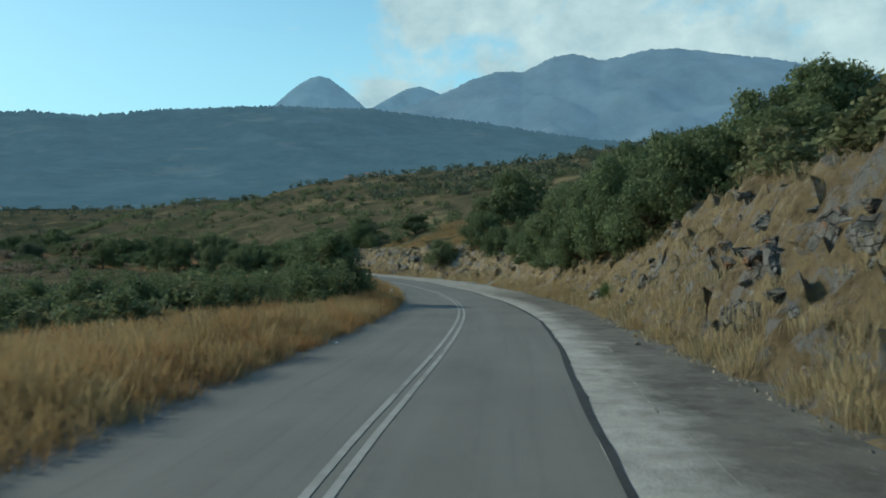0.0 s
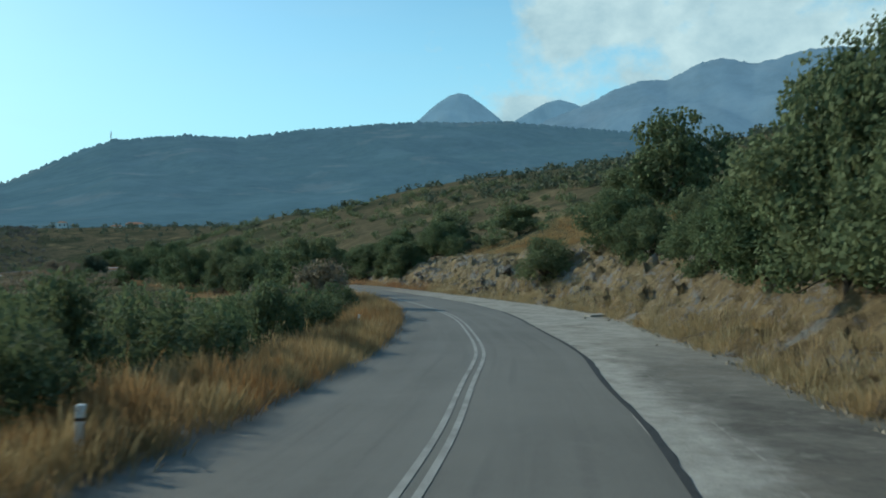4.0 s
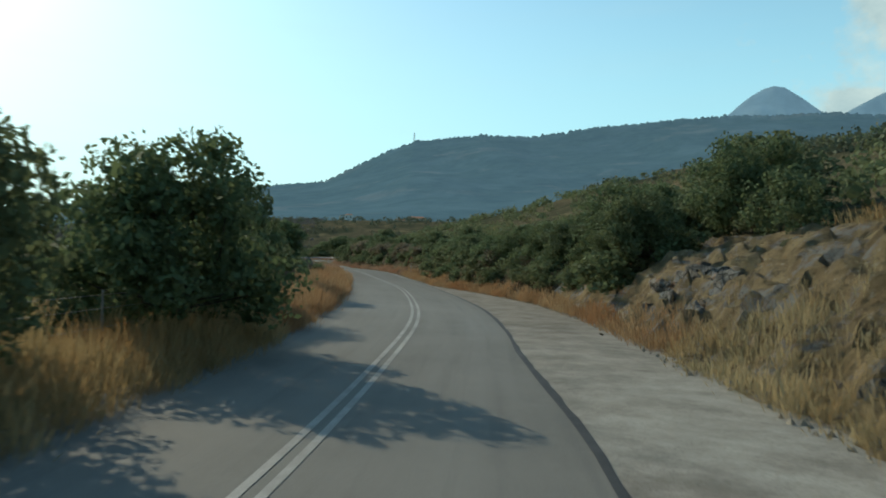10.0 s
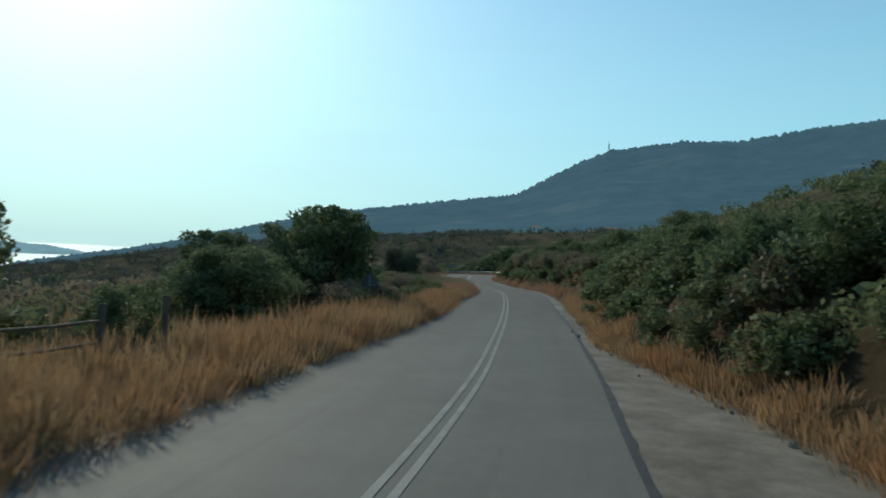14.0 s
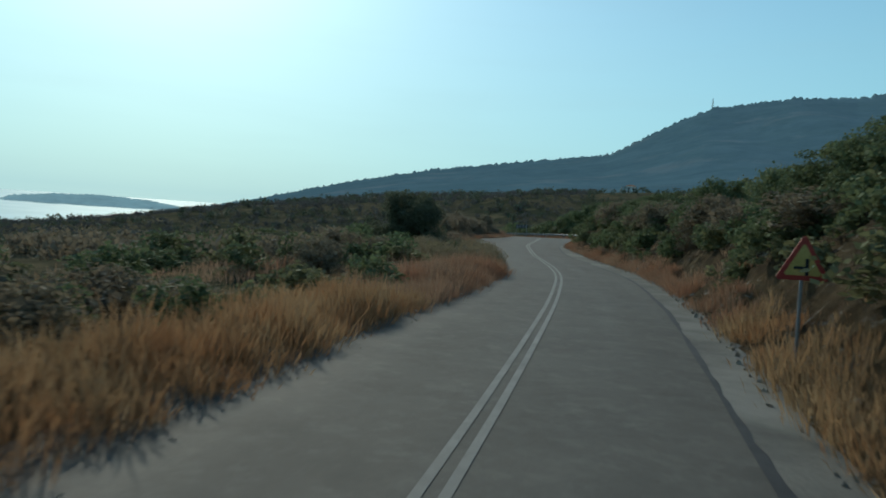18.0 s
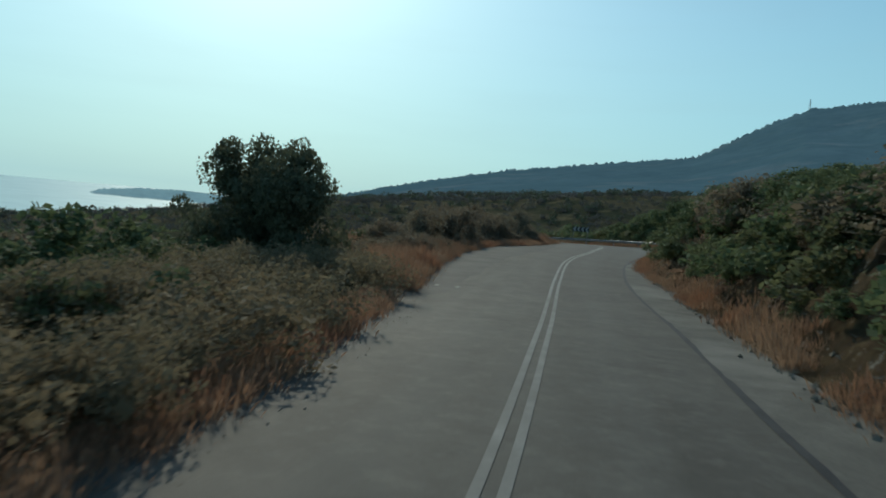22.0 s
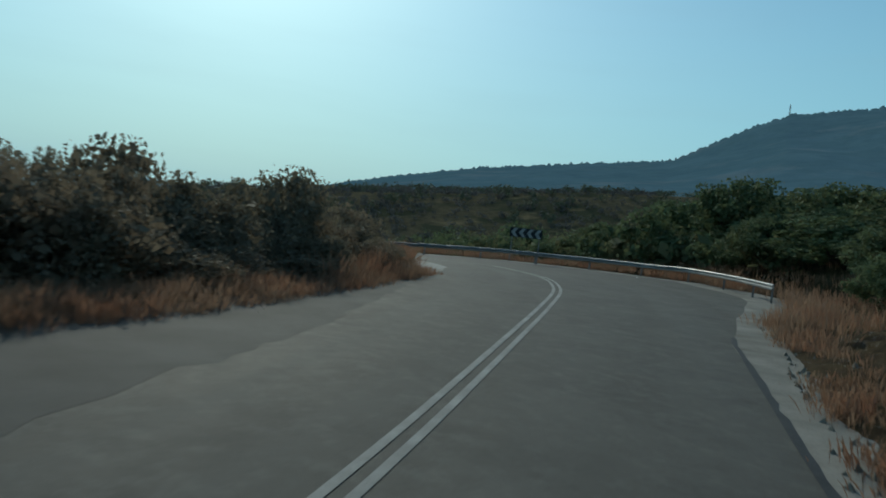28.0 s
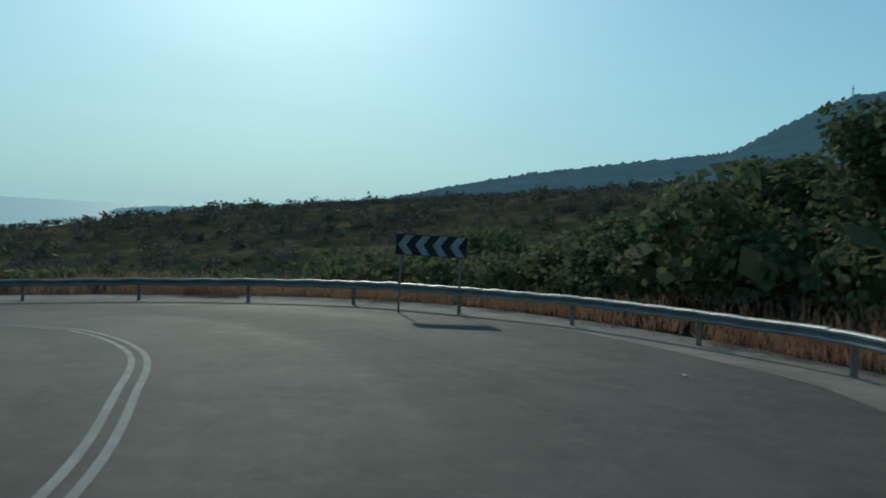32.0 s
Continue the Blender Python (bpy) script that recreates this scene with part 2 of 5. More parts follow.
def simple(name, dark, light, scale=3.0, fine=40.0, rough=0.85, bump=0.3, dist=0.01, metal=0.0, stain=None):
    k = Mat(name, rough, metal)
    c = k.mix(k.band(k.noise(scale, 5), 0.3, 0.7), dark, light)
    c = k.mix(k.math("MULTIPLY", k.band(k.noise(fine, 3), 0.45, 0.7), 0.35), c, tuple(v * 0.6 for v in dark))
    if stain:
        c = k.mix(k.math("MULTIPLY", k.band(k.noise(scale * 0.3, 5, 0.65), 0.5, 0.68), 0.75), c, stain)
    k.color(c).bump(k.noise(fine, 4, 0.65), bump, dist)
    return k.m


def leaf_mat(name, dark, light, yellow, through=0.3):
    k = Mat(name, 0.8)
    c = k.mix(k.island(), dark, light)
    c = k.mix(k.math("MULTIPLY", k.ran(), 0.6), c, yellow)
    c = k.mix(k.math("MULTIPLY", k.band(k.noise(0.9, 3, local=True), 0.4, 0.7), 0.4), c, light)
    other = k.math("FRACT", k.math("MULTIPLY", k.ran(), 7.31), 0.0)
    c = k.mix(k.math("MULTIPLY", other, 0.35), c, dark)
    k.color(c).thin(c, through)
    return k.m


def grass_mat(name, dark, light, third):
    k = Mat(name, 0.75)
    c = k.mix(k.island(), dark, light)
    c = k.mix(k.band(k.noise(0.5, 5, 0.65), 0.42, 0.62), c, third)
    c = k.mix(k.math("MULTIPLY", k.band(k.noise(0.9, 5, 0.7), 0.5, 0.66), 0.5), c, tuple(v * 0.5 for v in dark))
    c = k.mix(k.math("MULTIPLY", k.band(k.noise(0.23, 4), 0.5, 0.62), 0.5), c, light)
    k.color(c).thin(c, 0.4)
    return k.m


def ground_mat():
    k = Mat("scrub_ground", 0.95)
    c = k.mix(k.band(k.noise(0.5, 6, 0.65), 0.35, 0.65), (0.065, 0.058, 0.038), (0.125, 0.105, 0.066))
    c = k.mix(k.band(k.noise(0.055, 6, 0.6), 0.48, 0.56), c, (0.055, 0.058, 0.036))
    c = k.mix(k.math("MULTIPLY", k.band(k.noise(0.07, 6, 0.65), 0.56, 0.66), 0.75), c, (0.2, 0.155, 0.09))
    c = k.mix(k.math("MULTIPLY", k.band(k.noise(4, 4), 0.55, 0.7), 0.3), c, (0.14, 0.11, 0.065))
    k.color(c).bump(k.noise(3, 6, 0.7), 1.0, 0.2)
    k.b.inputs["Specular IOR Level"].default_value = 0.0
    return k.m


def bank_mat(name, soil, pale, stone, stony, ochre=(0.29, 0.115, 0.042)):
    k = Mat(name, 0.95)
    c = k.mix(k.band(k.noise(1.3, 6, 0.65), 0.35, 0.65), soil, pale)
    c = k.mix(k.math("MULTIPLY", k.band(k.noise(1.0, 7, 0.75), 0.535, 0.6), 0.85), c, ochre)
    c = k.mix(k.band(k.noise(1.0, 7, 0.75), stony, stony + 0.07), c, stone)
    c = k.mix(k.math("MULTIPLY", k.band(k.noise(3.5, 7, 0.75), 0.53, 0.64), 0.7), c, (0.085, 0.075, 0.062))
    c = k.mix(k.math("MULTIPLY", k.band(k.noise(2.6, 7, 0.7), 0.6, 0.67), 0.8), c, (0.4, 0.38, 0.34))
    k.color(c).bump(k.noise(4.5, 9, 0.8), 1.0, 0.3)
    k.b.inputs["Specular IOR Level"].default_value = 0.03
    return k.m


def rock_mat():
    """Grey limestone with dark fissures and rusty earth in patches."""
    k = Mat("limestone", 0.9)
    c = k.mix(k.band(k.noise(1.6, 7, 0.65), 0.35, 0.65), (0.12, 0.116, 0.108), (0.32, 0.31, 0.29))
    c = k.mix(k.math("MULTIPLY", k.band(k.noise(1.0, 6, 0.65), 0.57, 0.64), 0.85), c, (0.34, 0.16, 0.065))
    c = k.mix(k.math("MULTIPLY", k.band(k.noise(7, 6, 0.75), 0.5, 0.64), 0.8), c, (0.06, 0.056, 0.052))
    c = k.mix(k.math("MULTIPLY", k.ran(), 0.35), c, (0.2, 0.16, 0.11))
    crack = k.band(k.voronoi(3.2, "DISTANCE_TO_EDGE"), 0.06, 0.0)
    c = k.mix(k.math("MULTIPLY", crack, 0.85), c, (0.035, 0.031, 0.028))
    k.color(c).bump(k.math("SUBTRACT", k.noise(6, 9, 0.8), k.math("MULTIPLY", crack, 0.4)), 1.0, 0.12)
    k.b.inputs["Specular IOR Level"].default_value = 0.05
    return k.m


def backdrop_mat(name, low, high, patch, glow, scale):
    k = Mat(name, 1.0)
    c = k.mix(k.band(k.noise(scale, 8, 0.7), 0.35, 0.65), low, high)
    c = k.mix(k.math("MULTIPLY", k.band(k.noise(scale * 0.3, 6, 0.65), 0.56, 0.66), 0.35), c, patch)
    k.color(c).bump(k.noise(scale * 2.5, 6, 0.7), 0.4, 4.0)
    # aerial haze painted in as blue emission, mottled by noise
    haze_glow = k.mix(k.band(k.noise(scale * 1.7, 9, 0.75), 0.34, 0.66), tuple(v * 0.84 for v in glow), tuple(v * 1.08 for v in glow))
    haze_glow = k.mix(k.math("MULTIPLY", k.band(k.noise(scale * 0.35, 5, 0.6), 0.48, 0.64), 0.4), haze_glow, tuple(v * 1.3 + 0.006 for v in glow))
    k.put(k.b.inputs["Emission Color"], haze_glow)
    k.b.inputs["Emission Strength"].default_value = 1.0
    k.b.inputs["Specular IOR Level"].default_value = 0.0
    return k.m


ASPHALT = asphalt_mat()
OLD_ASPHALT = simple("worn_asphalt_patch", (0.06, 0.058, 0.053), (0.1, 0.096, 0.088), 0.7, 60, 0.85, 0.4, 0.01)
CONCRETE = simple("shoulder_concrete", (0.19, 0.175, 0.15), (0.31, 0.285, 0.245), 0.9, 22, 0.92, 0.7, 0.02, stain=(0.12, 0.1, 0.078))
PAVING = apron_mat()
PALE = simple("pale_concrete", (0.3, 0.285, 0.25), (0.44, 0.42, 0.375), 1.2, 22, 0.92, 0.7, 0.015, stain=(0.2, 0.18, 0.15))
APRON = simple("apron_paving", (0.1, 0.096, 0.085), (0.17, 0.162, 0.142), 0.8, 16, 0.95, 0.9, 0.02, stain=(0.23, 0.22, 0.195))
CRACK = simple("crumbled_lime", (0.2, 0.19, 0.17), (0.36, 0.345, 0.31), 3, 30, 0.95, 0.6, 0.01, stain=(0.16, 0.15, 0.135))
TAR = simple("joint_tar", (0.028, 0.028, 0.03), (0.05, 0.05, 0.05), 2.0, 40, 0.7, 0.3)
PAINT = simple("road_paint", (0.27, 0.265, 0.245), (0.44, 0.435, 0.41), 1.6, 50, 0.8, 0.3, 0.004, stain=(0.17, 0.165, 0.155))


def worn_paint():
    k = Mat("worn_road_paint", 0.8)
    at = k.n.new("ShaderNodeAttribute")
    at.attribute_name = "road"
    sep = k.n.new("ShaderNodeSeparateXYZ")
    k.l.new(at.outputs["Vector"], sep.inputs[0])
    c = k.mix(k.band(k.noise(1.6, 6, 0.65), 0.3, 0.7), (0.22, 0.215, 0.198), (0.37, 0.365, 0.34))
    c = k.mix(k.math("MULTIPLY", k.band(k.noise(50, 3), 0.45, 0.7), 0.45), c, (0.15, 0.148, 0.138))
    c = k.mix(k.math("MULTIPLY", k.band(k.noise(0.5, 5, 0.65), 0.5, 0.68), 0.75), c, (0.17, 0.165, 0.155))
    old = k.math("MULTIPLY", k.band(sep.outputs["X"], 130.0, 160.0), k.band(sep.outputs["X"], 262.0, 225.0))
    c = k.mix(k.math("MULTIPLY", old, 0.5), c, (0.13, 0.125, 0.112))
    k.color(c).bump(k.noise(50, 4, 0.65), 0.3, 0.004)
    return k.m


LINE = worn_paint()
GRAVEL = simple("verge_gravel", (0.2, 0.17, 0.13), (0.34, 0.3, 0.24), 1.5, 30, 0.95, 0.8, 0.03)
GROUND = ground_mat()
BANK = bank_mat("cut_bank_soil", (0.185, 0.135, 0.08), (0.345, 0.265, 0.155), (0.26, 0.25, 0.23), 0.52)
BANK_DARK = bank_mat("overgrown_bank_soil", (0.075, 0.055, 0.035), (0.16, 0.115, 0.065), (0.15, 0.145, 0.13), 0.58, (0.13, 0.08, 0.048))
ROCK = rock_mat()
BARK = simple("bark", (0.05, 0.04, 0.03), (0.11, 0.09, 0.07), 5, 30, 0.95, 0.8, 0.02)
LEAF_OAK = leaf_mat("oak_leaves", (0.077, 0.106, 0.053), (0.158, 0.203, 0.096), (0.18, 0.18, 0.095), 0.36)
LEAF_SCRUB = leaf_mat("scrub_leaves", (0.09, 0.11, 0.056), (0.18, 0.205, 0.1), (0.21, 0.185, 0.1), 0.36)
LEAF_OLIVE = leaf_mat("olive_leaves", (0.085, 0.095, 0.06), (0.155, 0.165, 0.105), (0.14, 0.145, 0.085), 0.36)
TWIG = leaf_mat("dry_twigs", (0.098, 0.076, 0.055), (0.196, 0.144, 0.098), (0.149, 0.132, 0.075), 0.2)
# valley and far leaves: greyer, low-contrast colours stand in for haze
BRUSH_HAZED = leaf_mat("hazed_brush", (0.085, 0.088, 0.086), (0.135, 0.132, 0.122), (0.13, 0.115, 0.105), 0.25)
LEAF_FAR = leaf_mat("hazed_scrub_leaves", (0.085, 0.1, 0.066), (0.125, 0.138, 0.092), (0.135, 0.128, 0.088), 0.2)
LEAF_SPIKE = leaf_mat("spiky_leaves", (0.1, 0.15, 0.055), (0.19, 0.24, 0.1), (0.16, 0.2, 0.08), 0.3)
MOUND = leaf_mat("olive_brush", (0.16, 0.135, 0.085), (0.27, 0.225, 0.14), (0.27, 0.195, 0.125), 0.38)
BROWN = leaf_mat("thorn_leaves", (0.155, 0.132, 0.09), (0.25, 0.212, 0.145), (0.25, 0.175, 0.125), 0.36)
GRASS_GOLD = grass_mat("dry_grass_gold", (0.25, 0.175, 0.085), (0.44, 0.34, 0.18), (0.36, 0.2, 0.085))
GRASS_OCHRE = grass_mat("dry_grass_ochre", (0.25, 0.155, 0.082), (0.43, 0.3, 0.17), (0.36, 0.185, 0.09))
GRASS_RUST = grass_mat("dry_grass_rust", (0.23, 0.14, 0.09), (0.38, 0.26, 0.175), (0.33, 0.17, 0.105))
GRASS_STRAW = grass_mat("dry_grass_straw", (0.27, 0.21, 0.115), (0.46, 0.38, 0.225), (0.38, 0.27, 0.14))
STEEL = simple("galvanised_steel", (0.2, 0.205, 0.21), (0.3, 0.305, 0.31), 2, 25, 0.5, 0.15, 0.003, metal=0.6)
POST = simple("grey_post", (0.2, 0.2, 0.2), (0.3, 0.3, 0.3), 3, 30, 0.6, 0.2, 0.003, metal=0.4)
WOOD = simple("fence_wood", (0.1, 0.08, 0.06), (0.2, 0.16, 0.12), 6, 40, 0.9, 0.6, 0.01)
WHITE = simple("white_paint", (0.6, 0.6, 0.57), (0.78, 0.77, 0.74), 4, 40, 0.6, 0.2, 0.004)
RED = simple("sign_red", (0.36, 0.05, 0.04), (0.46, 0.08, 0.06), 4, 40, 0.5, 0.1, 0.002)
YELLOW = simple("sign_yellow", (0.5, 0.36, 0.1), (0.6, 0.44, 0.15), 4, 40, 0.5, 0.1, 0.002)
BLACK = simple("sign_black", (0.02, 0.02, 0.022), (0.035, 0.035, 0.04), 4, 40, 0.5, 0.1, 0.002)
TILE = simple("roof_tile", (0.3, 0.13, 0.07), (0.42, 0.2, 0.12), 1, 10, 0.9, 0.5, 0.05)


# ---- mesh helpers ----
def quads(name, v, f, material, smooth=False):
    """A mesh from arrays of corners and of faces with equal corner counts."""
    v, f = np.asarray(v, np.float32), np.asarray(f, np.int32)
    me = bpy.data.meshes.new(name)
    me.vertices.add(len(v))
    me.vertices.foreach_set("co", v.ravel())
    k = f.shape[1]
    me.loops.add(f.size)
    me.loops.foreach_set("vertex_index", f.ravel())
    me.polygons.add(len(f))
    me.polygons.foreach_set("loop_start", np.arange(0, f.size, k, dtype=np.int32))
    me.polygons.foreach_set("use_smooth", np.full(len(f), smooth))
    me.update(calc_edges=True)
    me.materials.append(material)
    return me


def bm_mesh(name, bm, material, smooth=False):
    me = bpy.data.meshes.new(name)
    if smooth:
        for f in bm.faces:
            f.smooth = True
    bm.to_mesh(me)
    bm.free()
    me.materials.append(material)
    return me


def part(name, bm, material, parent, label="", smooth=False):
    me = bm if isinstance(bm, bpy.types.Mesh) else bm_mesh(name, bm, material, smooth)
    ob = new(name, me)
    ob.parent = parent
    return tagged(ob, label)


def box(x0, x1, y0, y1, z0, z1, bevel=0.0, bm=None):
    bm = bm or bmesh.new()
    made = bmesh.ops.create_cube(bm, size=1.0)["verts"]
    for v in made:
        v.co = Vector((x0 + (v.co.x + 0.5) * (x1 - x0), y0 + (v.co.y + 0.5) * (y1 - y0), z0 + (v.co.z + 0.5) * (z1 - z0)))
    if bevel:
        bmesh.ops.bevel(bm, geom=list({e for v in made for e in v.link_edges}), offset=bevel, segments=1, affect="EDGES")
    return bm


def tube(points, radii, sides=7, bm=None):
    """A tapered limb through the points."""
    bm = bm or bmesh.new()
    rings = []
    for i, (p, r) in enumerate(zip(points, radii)):
        p = Vector(p)
        d = (Vector(points[min(i + 1, len(points) - 1)]) - Vector(points[max(i - 1, 0)])).normalized()
        a = d.orthogonal().normalized()
        b = d.cross(a)
        rings.append([bm.verts.new(p + r * (math.cos(2 * math.pi * j / sides) * a + math.sin(2 * math.pi * j / sides) * b)) for j in range(sides)])
    for q, w in zip(rings, rings[1:]):
        for j in range(sides):
            bm.faces.new((q[j], q[(j + 1) % sides], w[(j + 1) % sides], w[j]))
    bm.faces.new(rings[0][::-1])
    bm.faces.new(rings[-1])
    return bm


# ---- the road's line ----
KNOTS = np.array([(-3.2, -30.0), (-2.6, -12.0), (-1.22, 6.81), (-0.66, 13.03), (0.0, 20.02), (0.54, 28.01), (0.85, 35.0), (0.91, 42.0), (0.68, 48.99), (0.09, 55.49), (-0.53, 62.04),
                  (-1.96, 69.55), (-4.03, 78.02), (-7.02, 86.49), (-11.18, 95.51), (-16.53, 105.34), (-21.79, 114.13), (-28.14, 123.17), (-35.38, 132.71), (-42.13, 140.76), (-49.87, 149.72),
                  (-59.93, 161.06), (-68.17, 170.02), (-76.05, 177.96), (-86.35, 186.95), (-97.86, 196.72), (-108.42, 206.16), (-117.3, 215.6), (-125.45, 224.05), (-130.38, 228.75),
                  (-135.0, 231.8), (-139.56, 233.1), (-144.2, 233.7), (-148.8, 232.6), (-153.2, 229.2), (-156.8, 223.5), (-160, 214), (-163, 203)], float)


def spline(k, n=40):
    out = []
    for i in range(1, len(k) - 2):
        p0, p1, p2, p3 = k[i - 1:i + 3]
        for u in np.arange(n) / n:
            out.append(0.5 * (2 * p1 + (p2 - p0) * u + (2 * p0 - 5 * p1 + 4 * p2 - p3) * u * u + (3 * p1 - p0 - 3 * p2 + p3) * u ** 3))
    return np.array(out)


RAW = spline(KNOTS)
RAW_S = np.r_[0, np.cumsum(np.linalg.norm(np.diff(RAW, axis=0), axis=1))]
ROAD_END = RAW_S[-1] - 0.5
CS = np.arange(0, ROAD_END, 0.5)
CX, CY = np.interp(CS, RAW_S, RAW[:, 0]), np.interp(CS, RAW_S, RAW[:, 1])
TX, TY = np.gradient(CX), np.gradient(CY)
TL = np.hypot(TX, TY)
TX, TY = TX / TL, TY / TL


def along(*pairs):
    a = np.array(sorted(pairs), float)
    return lambda s: np.interp(s, a[:, 0], a[:, 1])


road_z = along((0, 0.2), (12, 0), (32, -0.37), (51, -0.87), (68, -1.25), (80, -1.37), (98, -1.37), (114, -1.25), (136, -1.02), (186, -1.0), (204, -0.85), (221, -0.76),
               (238, -0.78), (250, -0.5), (262, -0.22), (278, 0.04), (292, 0.16), (300, 0.1), (308, -0.28), (318, -1.08), (345, -2.8))
left_edge = along((0, 3.5), (30, 3.55), (50, 3.6), (70, 3.5), (86, 3.1), (102, 2.75), (117, 2.75), (130, 3.2), (145, 3.5), (154, 3.7), (165, 3.4), (176, 3.1), (192, 3.3), (200, 2.8), (210, 2.45), (221, 2.8), (230, 3.6), (237, 4.4), (246, 5.4),
                  (256, 6.0), (268, 6.4), (275, 5.0), (284, 4.5), (290, 4.35), (300, 4.3), (345, 3.6))
seam_at = along((0, 3.05), (24, 2.95), (42, 3.15), (56, 2.95), (72, 2.98), (86, 2.95), (95, 3.4), (104, 3.5), (114, 3.3), (123, 2.8), (140, 2.75), (153, 2.55), (172, 2.82), (185, 2.95), (200, 3.3), (212, 3.3), (222, 3.05), (233, 3.05), (246, 2.85),
                (258, 3.25), (270, 3.9), (280, 4.3), (286, 5.3), (290, 6.6), (294, 8.3), (299, 10.0), (304, 10.0), (308, 9.6), (313, 8.6), (320, 6.6), (345, 4.6))
toe_at = along((0, 6.3), (25, 6.2), (33, 5.85), (42, 5.9), (52, 6.3), (66, 6.6), (78, 6.95), (91, 7.85), (100, 7.6), (107, 7.0), (114, 6.6), (123, 6.15), (142, 5.95), (152, 4.9), (163, 3.3), (180, 3.7), (198, 4.2), (215, 4.4), (243, 4.5),
               (254, 3.95), (268, 4.1), (276, 5.0), (284, 5.8), (290, 8.4), (296, 11.0), (301, 11.6), (307, 11.4), (313, 10.2), (320, 8.0), (345, 6.2))
bank_high = along((0, 3.4), (18, 3.9), (34, 4.0), (46, 3.2), (60, 2.0), (84, 2.0), (105, 2.4), (122, 2.1), (140, 1.6), (170, 1.8), (200, 2.3), (235, 2.4), (262, 2.0), (275, 1.0), (284, 0.2), (345, 0.0))
bank_wide = along((0, 3.8), (60, 4.0), (120, 3.6), (160, 3.0), (262, 3.0), (345, 4.0))
hill_slope = along((0, 0.44), (55, 0.42), (72, 0.38), (88, 0.32), (100, 0.36), (110, 0.34), (140, 0.31), (180, 0.3), (240, 0.32), (270, 0.24), (285, 0.24), (297, 0.26), (302, 0.2), (306, 0.04), (311, -0.1), (345, -0.1))
road_bank = along((0, 0.0), (275, 0.0), (290, 0.012), (305, 0.012), (315, 0.0), (345, 0.0))


def on_road(s, o, lift=0.0):
    """The place at s metres along the line and o metres to its right."""
    s, o = np.asarray(s, float), np.asarray(o, float)
    x, y = np.interp(s, CS, CX), np.interp(s, CS, CY)
    tx, ty = np.interp(s, CS, TX), np.interp(s, CS, TY)
    n = np.hypot(tx, ty)
    return np.stack([x + o * ty / n, y - o * tx / n, road_z(s) + road_bank(s) * np.maximum(o, 0) + lift], -1)


def to_road(x, y):
    x, y = np.ravel(np.asarray(x, float)), np.ravel(np.asarray(y, float))
    s, o = np.empty(len(x)), np.empty(len(x))
    for a in range(0, len(x), 4000):
        dx, dy = x[a:a + 4000, None] - CX, y[a:a + 4000, None] - CY
        i = (dx * dx + dy * dy).argmin(1)
        j = np.arange(len(i))
        side = dx[j, i] * TY[i] - dy[j, i] * TX[i]
        s[a:a + 4000] = CS[i]
        o[a:a + 4000] = np.copysign(np.hypot(dx[j, i], dy[j, i]), side)
    return s, o


MID = np.array([-50.0, 130.0])
foot_el = along((-180, -1.5), (-130, 4.0), (-90, 10.0), (-60, 10.0), (-25, 6.2), (0, 3.7), (15, 3.7), (30, 3.4), (45, 2.9), (55, 1.8), (65, 0.6), (72, -0.7), (78, -1.5), (90, -2.5), (120, -3.0), (180, -1.8))


def wave(x, y, size, seed=0.0):
    """Cheap smooth roughness, about -1 to 1."""
    a, b = x / size + seed, y / size - 1.7 * seed
    return (np.sin(a * 1.9 + 1.3 * np.sin(b * 1.1)) + np.sin(b * 2.3 + 1.7 * np.sin(a * 0.9 + 2)) + 0.6 * np.sin(3.7 * a + 2.9 * b)) / 2.6


def smooth(u):
    u = np.clip(u, 0, 1)
    return u * u * (3 - 2 * u)


def ground_z(x, y, s=None, o=None):
    if s is None:
        s, o = to_road(x, y)
    x, y = np.ravel(x), np.ravel(y)
    z0 = road_z(s) + road_bank(s) * np.maximum(o, 0)
    u = o - toe_at(s)
    w = bank_wide(s)
    z_r = z0 + bank_high(s) * smooth(u / w) + hill_slope(s) * (np.clip(u - w * 0.6, 0, 110) + 0.35 * np.clip(u - 110, 0, 200))
    z_r = z_r + np.clip(u / 6, 0, 1) * 0.5 * wave(x, y, 9.0)
    v = -o - left_edge(s)
    z_l = z0 + 0.12 * smooth(v / 1.5) - 0.07 * np.clip(v - 2, 0, 60) + np.clip(v / 8, 0, 1) * 0.5 * wave(x, y, 11.0, 2)
    z = np.where(o > 0, np.where(u < 0, z0 - 0.05, z_r), np.where(v < 0, z0 - 0.05, z_l))
    dx, dy = x - MID[0], y - MID[1]
    d = np.hypot(dx, dy)
    az = np.degrees(np.arctan2(-dx, dy))
    zf = d * np.tan(np.radians(foot_el(az))) + 0.006 * d * wave(x, y, 130.0, 5) * np.clip(d / 400, 0, 1)
    near = smooth((np.abs(o) - 45) / 190)
    return z * (1 - near) + zf * near


# ---- ground: one sheet to the horizon ----
def stretched(lo, hi, step, reach):
    core = np.arange(lo, hi + step, step)
    d, out = step, []
    pos = 0.0
    while pos < reach:
        d *= 1.16
        pos += d
        out.append(pos)
    out = np.array(out)
    return np.r_[(core[0] - out)[::-1], core, core[-1] + out]


def grid_faces(n, m):
    i = np.arange(n - 1)[:, None] * m + np.arange(m - 1)[None]
    return np.stack([i, i + 1, i + m + 1, i + m], -1).reshape(-1, 4)


